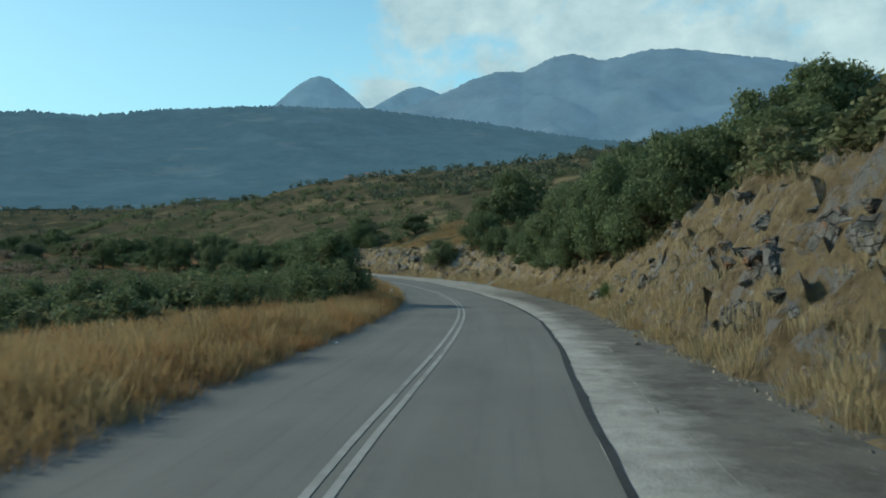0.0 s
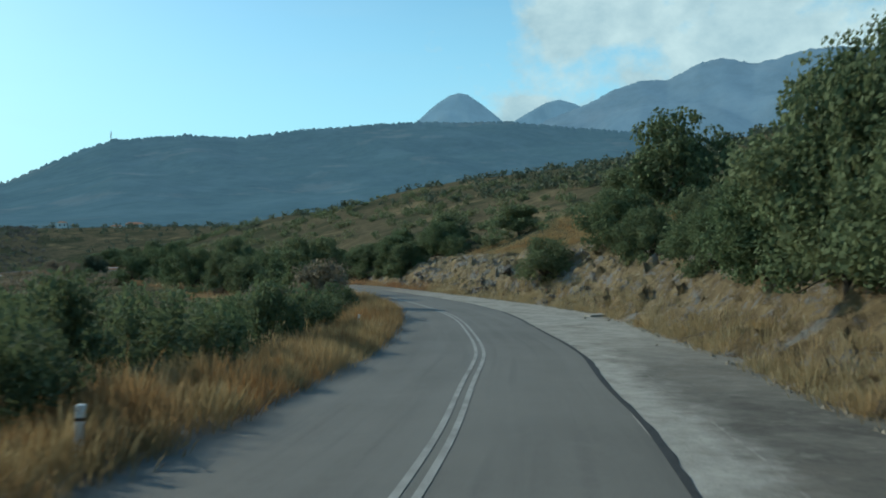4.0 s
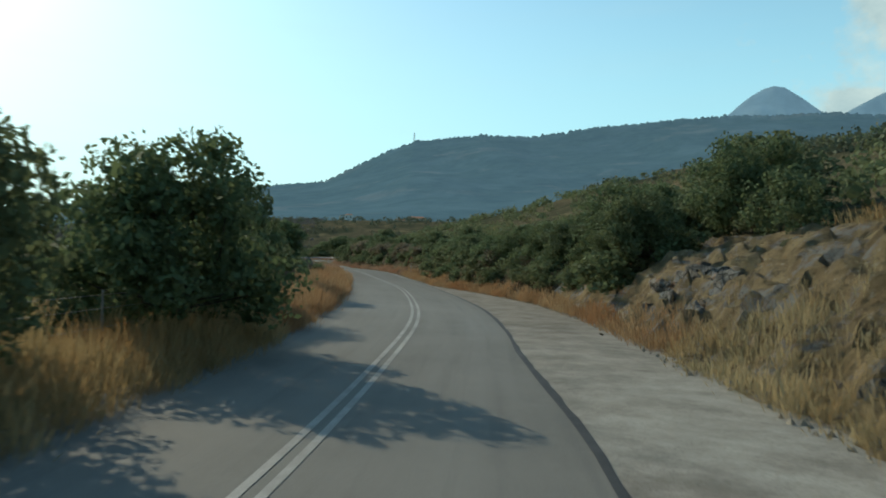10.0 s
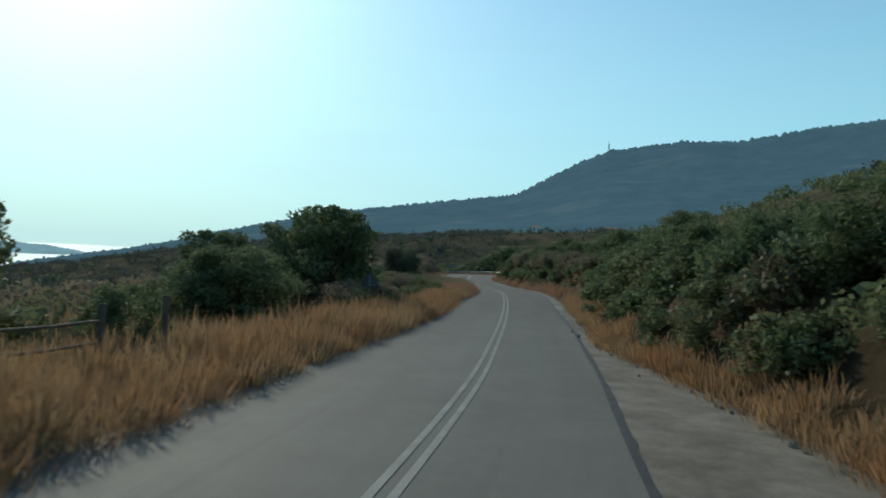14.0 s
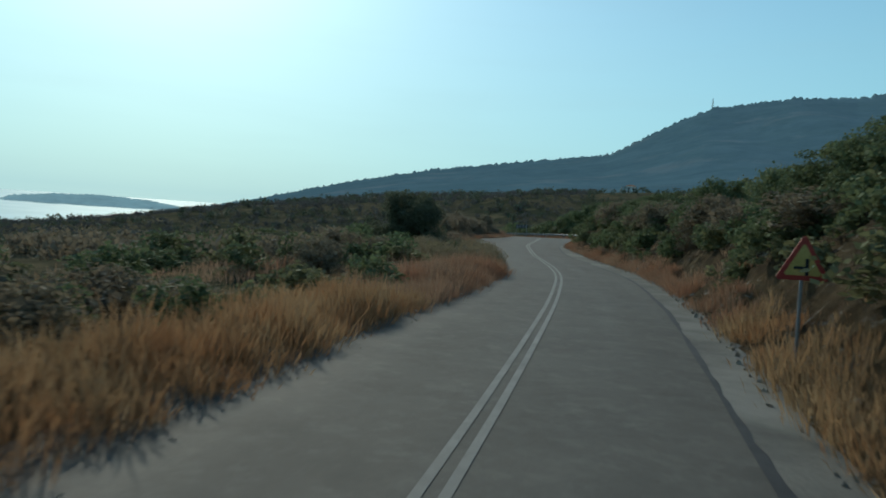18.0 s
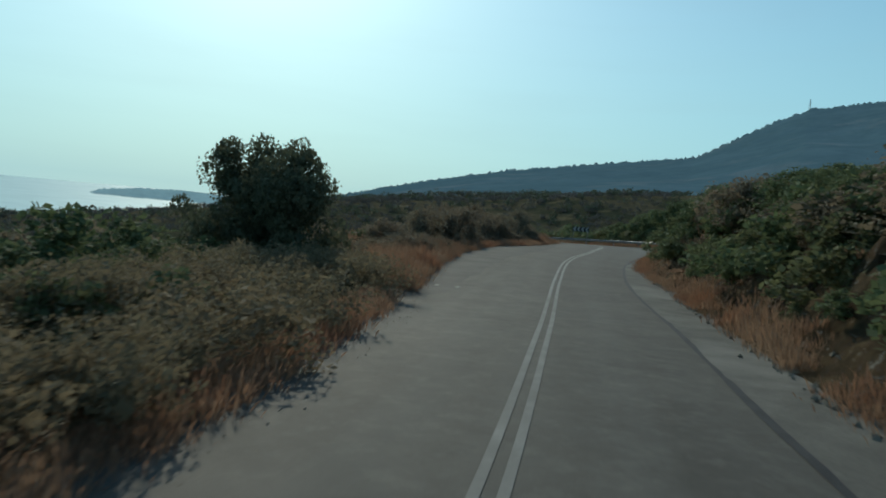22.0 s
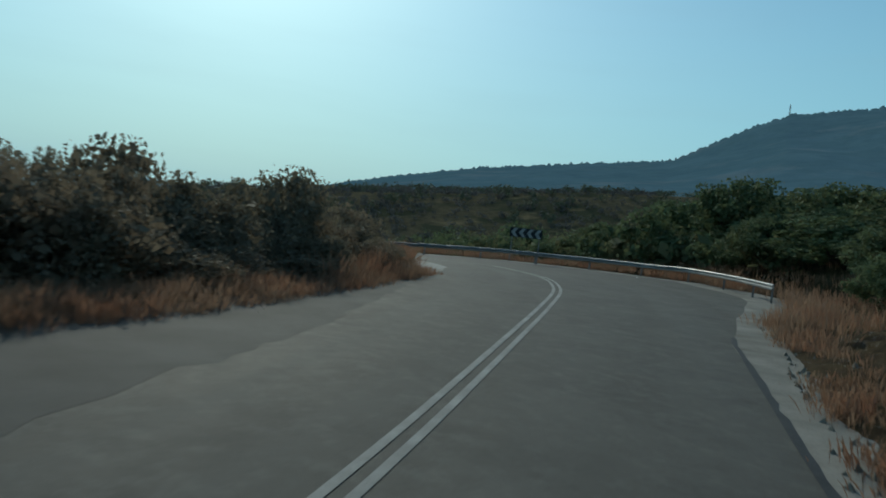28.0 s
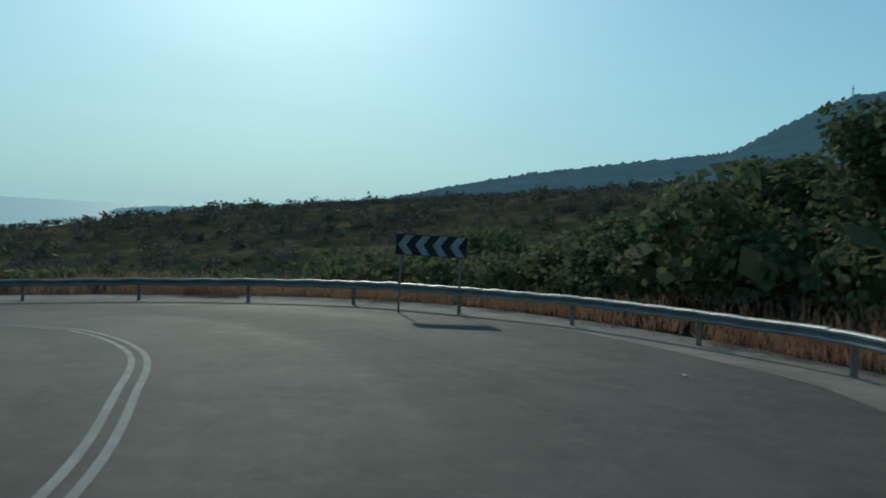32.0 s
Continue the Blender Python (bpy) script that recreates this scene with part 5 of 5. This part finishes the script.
blades("dry_grass", s, o, ground_z(p[:, 0], p[:, 1], s, o) - 0.03, 0.22 + 0.2 * VEG.random(900), GRASS_RUST, "short rusty grass under the edge of the brush", 9, 0.12)


# ---- rocks of the cut ----
RK = np.random.default_rng(21)


def rock_mesh(rng, points=16, rough=0.07, material=None):
    bm = bmesh.new()
    p = rng.normal(size=(points, 3))
    p /= np.linalg.norm(p, axis=1)[:, None] ** 0.75
    for q in p * np.array([0.62, 0.5, 0.42]):
        bm.verts.new(q)
    hull = bmesh.ops.convex_hull(bm, input=bm.verts)
    bmesh.ops.delete(bm, geom=[g for g in hull["geom_interior"] if isinstance(g, bmesh.types.BMVert)], context="VERTS")
    bmesh.ops.subdivide_edges(bm, edges=bm.edges[:], cuts=2, use_grid_fill=True)
    seed = Vector((rng.random() * 50, 0, 0))
    for v in bm.verts:
        v.co += v.co.normalized() * (rough * 1.6 * noise.noise(v.co * 2.6 + seed) + rough * 1.4 * noise.noise(v.co * 8.0 + seed) - 0.12 * noise.cell(v.co * 3.3 + seed))
    return bm_mesh("rock", bm, material or ROCK)


ROCKS = [rock_mesh(RK, 13 + i) for i in range(9)]
rockiness = along((0, 0.8), (16, 1.0), (40, 1.0), (50, 0.5), (60, 0.5), (70, 0.45), (84, 0.5), (92, 0.9), (122, 0.9), (128, 0.5), (136, 0.7), (142, 0.15), (190, 0.25), (200, 0.4), (255, 0.35), (270, 0.3), (285, 0.1))
count = 0
while count < 30:
    s = 8 + 272 * float(RK.random()) ** (1.35 if count % 2 else 1.0)
    if RK.random() > rockiness(s):
        continue
    w = float(bank_wide(s))
    u = 0.5 + w * 1.05 * float(RK.random())
    size = (0.22 + 0.72 * float(RK.random()) ** 2.8) * (1.0 if s < 125 else 0.8)
    x, y, _z = on_road(s, float(toe_at(s)) + u)
    z = float(bank_z(np.array([s]), np.array([u]))[0]) - 0.1 * size
    ob = new("rock", ROCKS[int(RK.integers(9))])
    ob.matrix_basis = Matrix.LocRotScale((float(x), float(y), z), Euler([float(v) for v in RK.normal(size=2) * 0.5] + [float(RK.random()) * 6.28]), (size, size * 0.9, size * float(0.8 + 0.5 * RK.random())))
    tagged(ob, "jagged grey limestone block stained with orange earth" if size > 0.7 else "small angular limestone rock in the earth bank", "rock", "rocks of the cut bank")
    count += 1
# bare outcrops: place along the road, height up the bank, spread, count
OUTCROPS = ((15, 2.0, 2.2, 12), (23, 1.9, 2.6, 20), (31, 2.3, 3.0, 16), (40, 2.2, 3.2, 20), (51, 1.0, 1.2, 8), (102, 1.5, 2.0, 8), (113, 1.7, 2.0, 8), (128.6, 1.8, 1.5, 8))
for s, u in [(a + d * float(RK.normal()), b * (0.55 + 0.9 * float(RK.random()))) for a, b, d, n in OUTCROPS for _ in range(n)]:
    size = (0.2 + 0.5 * float(RK.random()) ** 2.0) * (1.6 if 95 < s < 120 else 1.0)
    x, y, _z = on_road(s, float(toe_at(s)) + u)
    ob = new("rock", ROCKS[int(RK.integers(9))])
    ob.matrix_basis = Matrix.LocRotScale((float(x), float(y), float(bank_z(np.array([s]), np.array([u]))[0]) - 0.12 * size), Euler((0.2 * float(RK.normal()), 0.2 * float(RK.normal()), float(RK.random()) * 6.28)), (size * 1.2, size, size * 1.05))
    tagged(ob, "dark fissured limestone block of a roadside outcrop", "rock", "rocks of the outcrop")
# crags: big blocks bedded at one tilt; start, end, foot and top up the bank, block size, count
for c0, c1, u0, u1, big, n in ((13.5, 21.5, 1.3, 4.2, 0.85, 34), (27, 33, 1.4, 3.2, 0.7, 14), (42, 58, 0.7, 2.6, 0.5, 26), (102, 109, 1.2, 3.0, 0.65, 22), (109.5, 117, 0.9, 3.2, 0.8, 32), (126, 131, 1.6, 3.2, 0.8, 18), (221, 226, 3.0, 4.6, 0.6, 10), (247, 252, 2.2, 3.6, 0.5, 8)):
    tilt = 0.35 * float(RK.normal())
    for i in range(n):
        s, u = c0 + (c1 - c0) * (i + float(RK.random())) / n, u0 + (u1 - u0) * float(RK.random())
        size = big * (0.6 + 0.7 * float(RK.random()))
        x, y, _z = on_road(s, float(toe_at(s)) + u)
        ob = new("rock", ROCKS[int(RK.integers(9))])
        turn = math.atan2(float(np.interp(s, CS, TY)), float(np.interp(s, CS, TX)))
        ob.matrix_basis = Matrix.LocRotScale((float(x), float(y), float(bank_z(np.array([s]), np.array([u]))[0]) - 0.2 * size), Euler((0.25 + 0.15 * float(RK.normal()), tilt + 0.12 * float(RK.normal()), turn + 0.4 * float(RK.normal()))), (size * 1.15, size * 0.8, size * 1.0))
        tagged(ob, "large fissured grey limestone block of the crag", "rock", "blocks of the crags")
# loose stones on the apron: one by one
STONES = [rock_mesh(np.random.default_rng(60 + i), 12 + i, 0.06, GRAVEL) for i in range(5)]
for i in range(26):
    s = 20 + 255 * float(RK.random())
    u = -0.15 - (1.9 if 60 < s < 150 else 0.6) * float(RK.random()) ** 2.2
    size = 0.06 + 0.1 * float(RK.random()) ** 2
    x, y, z = on_road(s, float(toe_at(s)) + u)
    ob = new("stone", STONES[int(RK.integers(5))])
    ob.matrix_basis = Matrix.LocRotScale((float(x), float(y), float(z) + size * 0.3), Euler((0, 0, float(RK.random()) * 6.28)), (size, size, size))
    tagged(ob, "loose brown stone fallen on the roadside apron", "stone", "loose stones")
# rubble too small to count
n = 2600
s = 6 + 278 * RK.random(n)
u = -0.25 + 1.1 * RK.random(n) ** 1.5
p = on_road(s, toe_at(s) + u)
p[:, 2] = np.where(u > 0, bank_z(s, u), p[:, 2]) + 0.02
tet = np.array([(1, 0.2, -0.4), (-0.7, 0.8, -0.4), (-0.5, -0.9, -0.4), (0.1, 0.1, 0.8)])
d = 0.03 + 0.06 * RK.random(n) ** 2
ang = RK.random(n) * 6.28
cs, sn = np.cos(ang)[:, None], np.sin(ang)[:, None]
tv = np.stack([tet[None, :, 0] * cs - tet[None, :, 1] * sn, tet[None, :, 0] * sn + tet[None, :, 1] * cs, np.repeat(tet[None, :, 2], n, 0)], -1) * d[:, None, None] + p[:, None]
tf = (np.arange(n)[:, None, None] * 4 + np.array([(0, 1, 2), (0, 3, 1), (1, 3, 2), (2, 3, 0)])[None]).reshape(-1, 3)
tagged(new("rubble", quads("rubble", tv.reshape(-1, 3), tf, GRAVEL)), "fine rubble and gravel at the foot of the bank", "rubble", kind="stuff")

# grit along the ragged edge of the later stretch
n = 2200
s = 150 + 140 * RK.random(n)
o = -(left_edge(s) + 0.25 - 0.9 * RK.random(n) ** 2.2)
p = on_road(s, o)
p[:, 2] += 0.008
d = 0.008 + 0.02 * RK.random(n) ** 2
ang = RK.random(n) * 6.28
cs, sn = np.cos(ang)[:, None], np.sin(ang)[:, None]
tv = np.stack([tet[None, :, 0] * cs - tet[None, :, 1] * sn, tet[None, :, 0] * sn + tet[None, :, 1] * cs, np.repeat(tet[None, :, 2], n, 0)], -1) * d[:, None, None] + p[:, None]
tf = (np.arange(n)[:, None, None] * 4 + np.array([(0, 1, 2), (0, 3, 1), (1, 3, 2), (2, 3, 0)])[None]).reshape(-1, 3)
tagged(new("grit", quads("grit", tv.reshape(-1, 3), tf, GRAVEL)), "pale grit scattered along the edge of the asphalt", "gravel", kind="stuff")

# ---- guard rail round the bend ----
RAIL = np.array([(-126.0, 235.4), (-128.0, 237.6), (-132.2, 241.2), (-137.0, 243.9), (-141.2, 244.7), (-145.4, 244.4), (-149.4, 243.1), (-153.2, 240.9), (-156.9, 237.2), (-160.0, 231.6), (-163.0, 223.5), (-166.0, 213.0), (-168.0, 205.0)], float)
rail_line = spline(RAIL, 12)
rl = np.r_[0, np.cumsum(np.linalg.norm(np.diff(rail_line, axis=0), axis=1))]
profile = [(a * 0.85, h * 0.8) for a, h in [(0.0, 0.155), (0.05, 0.135), (0.083, 0.105), (0.083, 0.065), (0.02, 0.03), (0.0, 0.0), (0.02, -0.03), (0.083, -0.065), (0.083, -0.105), (0.05, -0.135), (0.0, -0.155)]]
guard_rail = tagged(new("guard_rail"), "galvanised steel guard rail on posts round the bend", "guard rail")
RAIL_Z = 0.64


def rail_at(d):
    x, y = np.interp(d, rl, rail_line[:, 0]), np.interp(d, rl, rail_line[:, 1])
    x2, y2 = np.interp(d + 0.2, rl, rail_line[:, 0]), np.interp(d + 0.2, rl, rail_line[:, 1])
    t = np.array([x2 - x, y2 - y])
    t /= max(1e-6, np.linalg.norm(t))
    return np.array([x, y]), t


def rail_ground(p):
    s, o = to_road(p[0], p[1])
    return float(road_z(s)[0] + road_bank(s)[0] * max(0, o[0]))


piece = 4.0
for i in range(int(rl[-1] / piece)):
    v, rows = [], 9
    for j in range(rows):
        d = i * piece + piece * 1.02 * j / (rows - 1)
        p, t = rail_at(min(d, rl[-1] - 0.3))
        inward = np.array([-t[1], t[0]])
        zc = rail_ground(p) + RAIL_Z
        for a, h in profile:
            v.append((*(p + inward * (a + 0.004 * (i % 2))), zc + h))
    ob = part("beam", quads("beam", v, grid_faces(rows, len(profile)), STEEL, False), STEEL, guard_rail)
    solid = ob.modifiers.new("thick", "SOLIDIFY")
    solid.thickness = 0.006
for i in range(int(rl[-1] / piece) * 2):
    d = 0.4 if i == 0 else i * 4.0 - 0.55
    if d > rl[-1] - 0.5:
        break
    p, t = rail_at(d)
    z = rail_ground(p)
    bm = box(-0.05, 0.05, -0.03, 0.0, -0.4, RAIL_Z + 0.1, 0.006)
    box(-0.05, -0.042, -0.03, 0.03, -0.4, RAIL_Z + 0.1, 0, bm)
    box(0.042, 0.05, -0.03, 0.03, -0.4, RAIL_Z + 0.1, 0, bm)
    ob = part("post", bm, POST, guard_rail)
    back = np.array([t[1], -t[0]]) * 0.06
    ob.matrix_basis = pose(float(p[0] + back[0]), float(p[1] + back[1]), z, 0, 0, math.degrees(math.atan2(t[1], t[0])))


# ---- signs ----
def flat_shape(points, y, depth):
    """A plate with the outline (x, z) standing at y."""
    bm = bmesh.new()
    f = bm.faces.new([bm.verts.new((x, y, z)) for x, z in points])
    r = bmesh.ops.extrude_face_region(bm, geom=[f])
    bmesh.ops.translate(bm, verts=[g for g in r["geom"] if isinstance(g, bmesh.types.BMVert)], vec=(0, depth, 0))
    bmesh.ops.recalc_face_normals(bm, faces=bm.faces[:])
    return bm


def pole(x, z0, z1, r=0.03):
    return tube([(x, 0.03, z0), (x, 0.03, (z0 + z1) / 2), (x, 0.03, z1)], [r, r, r], 10)


# white arrow paint greyed in colour for the side turned from the sun
ARROW = simple("shaded_arrow_paint", (0.26, 0.26, 0.255), (0.4, 0.395, 0.38), 6, 40, 0.7, 0.2, 0.003)
chevron_sign = tagged(new("chevron_sign"), "black chevron board with four white arrows, on two posts", "road sign")
chevron_sign.matrix_basis = pose(-149.1, 242.25, 0.0, 0, 0, 50) @ Matrix.Scale(1.08, 4)
part("panel", box(-0.97, 0.97, -0.012, 0.012, 1.4, 1.96, 0.004), BLACK, chevron_sign)
for i in range(4):
    x = -0.9 + 0.47 * i
    part("chevron", flat_shape([(x, 1.68), (x + 0.2, 1.94), (x + 0.42, 1.94), (x + 0.22, 1.68), (x + 0.42, 1.42), (x + 0.2, 1.42)], -0.017, -0.003), ARROW, chevron_sign, "white arrow, its backlit shade painted in as grey")
for x in (-0.82, 0.82):
    part("post", pole(x, -0.4, 1.9), POST, chevron_sign)


def triangle(side, z, inset=0.0):
    h = side * math.sqrt(3) / 2
    pts = [(-side / 2, z), (side / 2, z), (0, z + h)]
    c = (0, z + h / 3)
    k = 1 - inset
    pts = [(c[0] + (x - c[0]) * k, c[1] + (q - c[1]) * k) for x, q in pts]
    out = []
    for i in range(3):  # clipped corners
        a, b, e = pts[i - 1], pts[i], pts[(i + 1) % 3]
        out += [(b[0] + (a[0] - b[0]) * 0.06, b[1] + (a[1] - b[1]) * 0.06), (b[0] + (e[0] - b[0]) * 0.06, b[1] + (e[1] - b[1]) * 0.06)]
    return out


x, y, z = on_road(190.6, 4.5)
warning = tagged(new("warning_sign"), "triangular yellow warning sign with red border and side-road symbol", "road sign")
warning.matrix_basis = pose(float(x), float(y), float(z), 0, 0, 49)
part("plate", flat_shape(triangle(0.9, 1.62), 0.0, 0.012), RED, warning, "red border plate")
part("field", flat_shape(triangle(0.9, 1.62, 0.3), -0.006, 0.003), YELLOW, warning, "yellow centre")
bm = box(0.03, 0.09, -0.012, -0.008, 1.7, 1.98)
box(-0.15, 0.03, -0.012, -0.008, 1.8, 1.85, 0, bm)
part("symbol", bm, BLACK, warning, "black side-road symbol")
part("post", pole(0, -0.4, 2.1), POST, warning)
DULL = simple("dull_sign_back", (0.07, 0.072, 0.075), (0.11, 0.112, 0.115), 3, 30, 0.8, 0.2, 0.003)
x, y, z = on_road(177.0, -6.6)
back_sign = tagged(new("warning_sign"), "triangular road sign seen from its grey metal back", "road sign")
back_sign.matrix_basis = pose(float(x), float(y), float(z) - 0.15, 0, 0, 232)
part("plate", flat_shape(triangle(0.9, 1.3), 0.0, 0.012), DULL, back_sign, "grey painted back")
part("field", flat_shape(triangle(0.9, 1.3, 0.06), -0.004, 0.002), RED, back_sign)
part("bracket", box(-0.28, 0.28, 0.012, 0.04, 1.36, 1.4, 0.004), POST, back_sign)
part("post", pole(0, -0.4, 1.9), POST, back_sign)

# ---- marker posts, fences, slab, litter ----
for s, o in ((59.3, -3.95), (81.0, -4.4)):
    x, y, z = on_road(s, o)
    ob = tagged(new("marker_post"), "white plastic roadside marker post with a dark band", "marker post", "marker posts")
    ob.matrix_basis = pose(float(x), float(y), float(z), 0, 3, 12)
    part("shaft", box(-0.045, 0.045, -0.04, 0.04, -0.3, 0.72, 0.012), WHITE, ob)
    part("band", box(-0.048, 0.048, -0.043, 0.043, 0.6, 0.64), BLACK, ob)
    part("cap", box(-0.05, 0.05, -0.045, 0.045, 0.72, 0.79, 0.012), WHITE, ob)


def fence(name, label, spots, high, wires, posts_thick, leanings):
    ob = tagged(new(name), label, "fence")
    tops = []
    for (s, o), lean in zip(spots, leanings):
        x, y, _z = on_road(s, o)
        z = float(ground_z(np.array([x]), np.array([y]))[0])
        bm = tube([(0, 0, -0.3), (0.01, 0, high * 0.5), (0, 0.01, high)], [posts_thick, posts_thick * 0.95, posts_thick * 0.9], 7)
        q = part("post", bm, WOOD if posts_thick > 0.03 else POST, ob)
        q.matrix_basis = pose(float(x), float(y), z, lean, lean * 0.6, 0)
        tops.append(Vector((float(x), float(y), z)))
    for h in wires:
        for a, b in zip(tops, tops[1:]):
            up = Vector((0, 0, h))
            part("wire", tube([a + up, (a + b) / 2 + up - Vector((0, 0, 0.03)), b + up], [0.006] * 3, 4), POST, ob)
    return ob


fence("wire_fence", "thin sagging wire fence on rusty stakes", [(88, -5.6), (98, -5.2), (107.2, -4.9), (113.4, -6.0), (119.1, -5.0), (127, -5.6)], 1.15, (0.45, 0.8, 1.05), 0.02, (4, -3, 5, -6, 3, 2))
gate = fence("farm_gate", "weathered wooden field gate posts with cross rails", [(150.5, -7.0), (153.4, -6.9), (156.5, -7.2)], 1.25, (), 0.09, (1, 0, -2))
for h in (0.55, 0.95):
    a, b = on_road(150.5, -7.0), on_road(153.4, -6.9)
    part("rail", tube([(*a[:2], a[2] + h), (*((a + b) / 2)[:2], a[2] + h - 0.02), (*b[:2], b[2] + h)], [0.03, 0.03, 0.03], 6), WOOD, gate)

x, y, z = on_road(90.2, 7.35)
slab = tagged(new("concrete_slab", bm_mesh("concrete_slab", box(-0.5, 0.5, -0.32, 0.32, -0.02, 0.11, 0.02), PALE)), "broken pale concrete slab lying on the apron", "slab")
slab.matrix_basis = pose(float(x), float(y), float(z) + 0.02, 2, -2, 30)
for i, (s, o) in enumerate(((16, -3.05), (33, -3.0), (45, -3.0), (103, -2.75), (108, -2.7), (143, -3.4), (170, -3.0), (195, -3.0), (200, -2.75), (206, 4.5), (231, 4.2), (239, -5.0), (241, -5.6), (176, 4.0), (300, 8.2), (146, 6.0), (139, 6.4))):
    x, y, z = on_road(s, o)
    bm = box(-0.05, 0.05, -0.03, 0.03, 0.0, 0.02, 0.007)
    for v in bm.verts:
        v.co += Vector((0, 0, 0.015 * noise.noise(v.co * 25 + Vector((i, 0, 0)))))
    ob = tagged(new("litter", bm_mesh("litter", bm, WHITE)), "crumpled pale scrap of litter at the roadside", "litter", "litter")
    ob.matrix_basis = pose(float(x), float(y), float(z) + 0.015, 0, 0, 50 * i)
# short white bars across the side entrance
for i, o in enumerate((-4.62, -3.85, -3.15)):
    x, y, z = on_road(237.6, o)
    ob = tagged(new("entrance_marking", bm_mesh("entrance_marking", box(-0.24, 0.24, -0.06, 0.06, 0.0, 0.004), PAINT)), "short worn white painted bar at the side entrance", "road marking", kind="structure")
    ob.matrix_basis = pose(float(x), float(y), float(z) + 0.012, 0, 0, -44)

# spiky rosette plant on the bank
x, y, _z = on_road(51.0, float(toe_at(51.0)) + 1.1)
z = float(bank_z(np.array([51.0]), np.array([1.1]))[0])
v, f = [], []
for i in range(150):
    a, e = RK.random() * 6.28, radians(5 + 80 * RK.random())
    d = np.array([math.cos(a) * math.cos(e), math.sin(a) * math.cos(e), math.sin(e)]) * (0.55 + 0.25 * RK.random())
    w = np.array([-math.sin(a), math.cos(a), 0]) * 0.028
    c = np.array([0, 0, 0.25])
    k = len(v)
    v += [c - w * 0.5, c + w * 0.5, c + d * 0.5 + w, c + d, c + d * 0.5 - w]
    f.append((k, k + 1, k + 2, k + 3, k + 4))
yucca = tagged(new("spiky_plant"), "spiky green rosette plant on the bank", "plant")
yucca.matrix_basis = pose(float(x), float(y), z) @ Matrix.Scale(1.25, 4)
part("leaves", quads("leaves", v, f, LEAF_SPIKE), LEAF_SPIKE, yucca)
part("stem", tube([(0, 0, -0.2), (0, 0, 0.1), (0, 0, 0.35)], [0.12, 0.1, 0.08], 8), BARK, yucca)


# ---- far houses and mast ----
def house(az, el, dist, w, d, h, turn, label):
    x, y = MID[0] - math.sin(radians(az)) * dist, MID[1] + math.cos(radians(az)) * dist
    z = dist * math.tan(radians(el))
    ob = tagged(new("house"), label, "house", "far houses")
    ob.matrix_basis = pose(x, y, z, 0, 0, turn)
    part("wall", box(-w / 2, w / 2, -d / 2, d / 2, -6, h, 0.05), WHITE, ob)
    bm = bmesh.new()
    e = 0.4
    vs = [bm.verts.new(q) for q in ((-w / 2 - e, -d / 2 - e, h), (w / 2 + e, -d / 2 - e, h), (w / 2 + e, d / 2 + e, h), (-w / 2 - e, d / 2 + e, h), (-w / 2 + d * 0.3, 0, h + d * 0.22), (w / 2 - d * 0.3, 0, h + d * 0.22))]
    for q in ((0, 1, 5, 4), (1, 2, 5), (2, 3, 4, 5), (3, 0, 4), (3, 2, 1, 0)):
        bm.faces.new([vs[i] for i in q])
    part("roof", bm, TILE, ob)
    for i in range(max(2, int(w / 4))):
        cx = -w / 2 + (i + 0.5) * w / max(2, int(w / 4))
        part("window", box(cx - 0.5, cx + 0.5, -d / 2 - 0.06, -d / 2 + 0.05, h - 2.2, h - 0.9), BLACK, ob)
    return ob


house(32.8, 3.0, 560, 14, 8, 5.5, 30, "low white house among the far olive groves")
house(34.2, 2.95, 570, 9, 7, 4.0, 25, "small white outbuilding among the far groves")
house(38.3, 3.3, 520, 6, 5, 3.0, 38, "white house with a tiled roof at the foot of the ridge")
house(2.7, 6.15, 868, 24, 10, 5.5, 5, "long white farmhouse with a tiled roof high on the far slope")
house(4.6, 6.0, 862, 18, 8, 4.0, 12, "low white shed beside the far farmhouse")
house(56.3, 0.42, 397, 2.6, 2.6, 3.0, 60, "tiny white chapel alone in the dark valley scrub")
mx, my = MID[0] - math.sin(radians(34.2)) * 1545, MID[1] + math.cos(radians(34.2)) * 1545
mz = 1545 * math.tan(radians(9.35)) - 3
mast = tagged(new("radio_mast"), "thin radio mast on the crest of the ridge", "mast")
mast.matrix_basis = pose(mx, my, mz)
for a in (0, 120, 240):
    c, q = math.cos(radians(a)), math.sin(radians(a))
    part("leg", tube([(1.6 * c, 1.6 * q, 0), (0.9 * c, 0.9 * q, 9), (0.3 * c, 0.3 * q, 18)], [0.35, 0.3, 0.2], 5), POST, mast)
part("platform", box(-1.5, 1.5, -1.5, 1.5, 11.0, 11.6, 0.1), POST, mast)
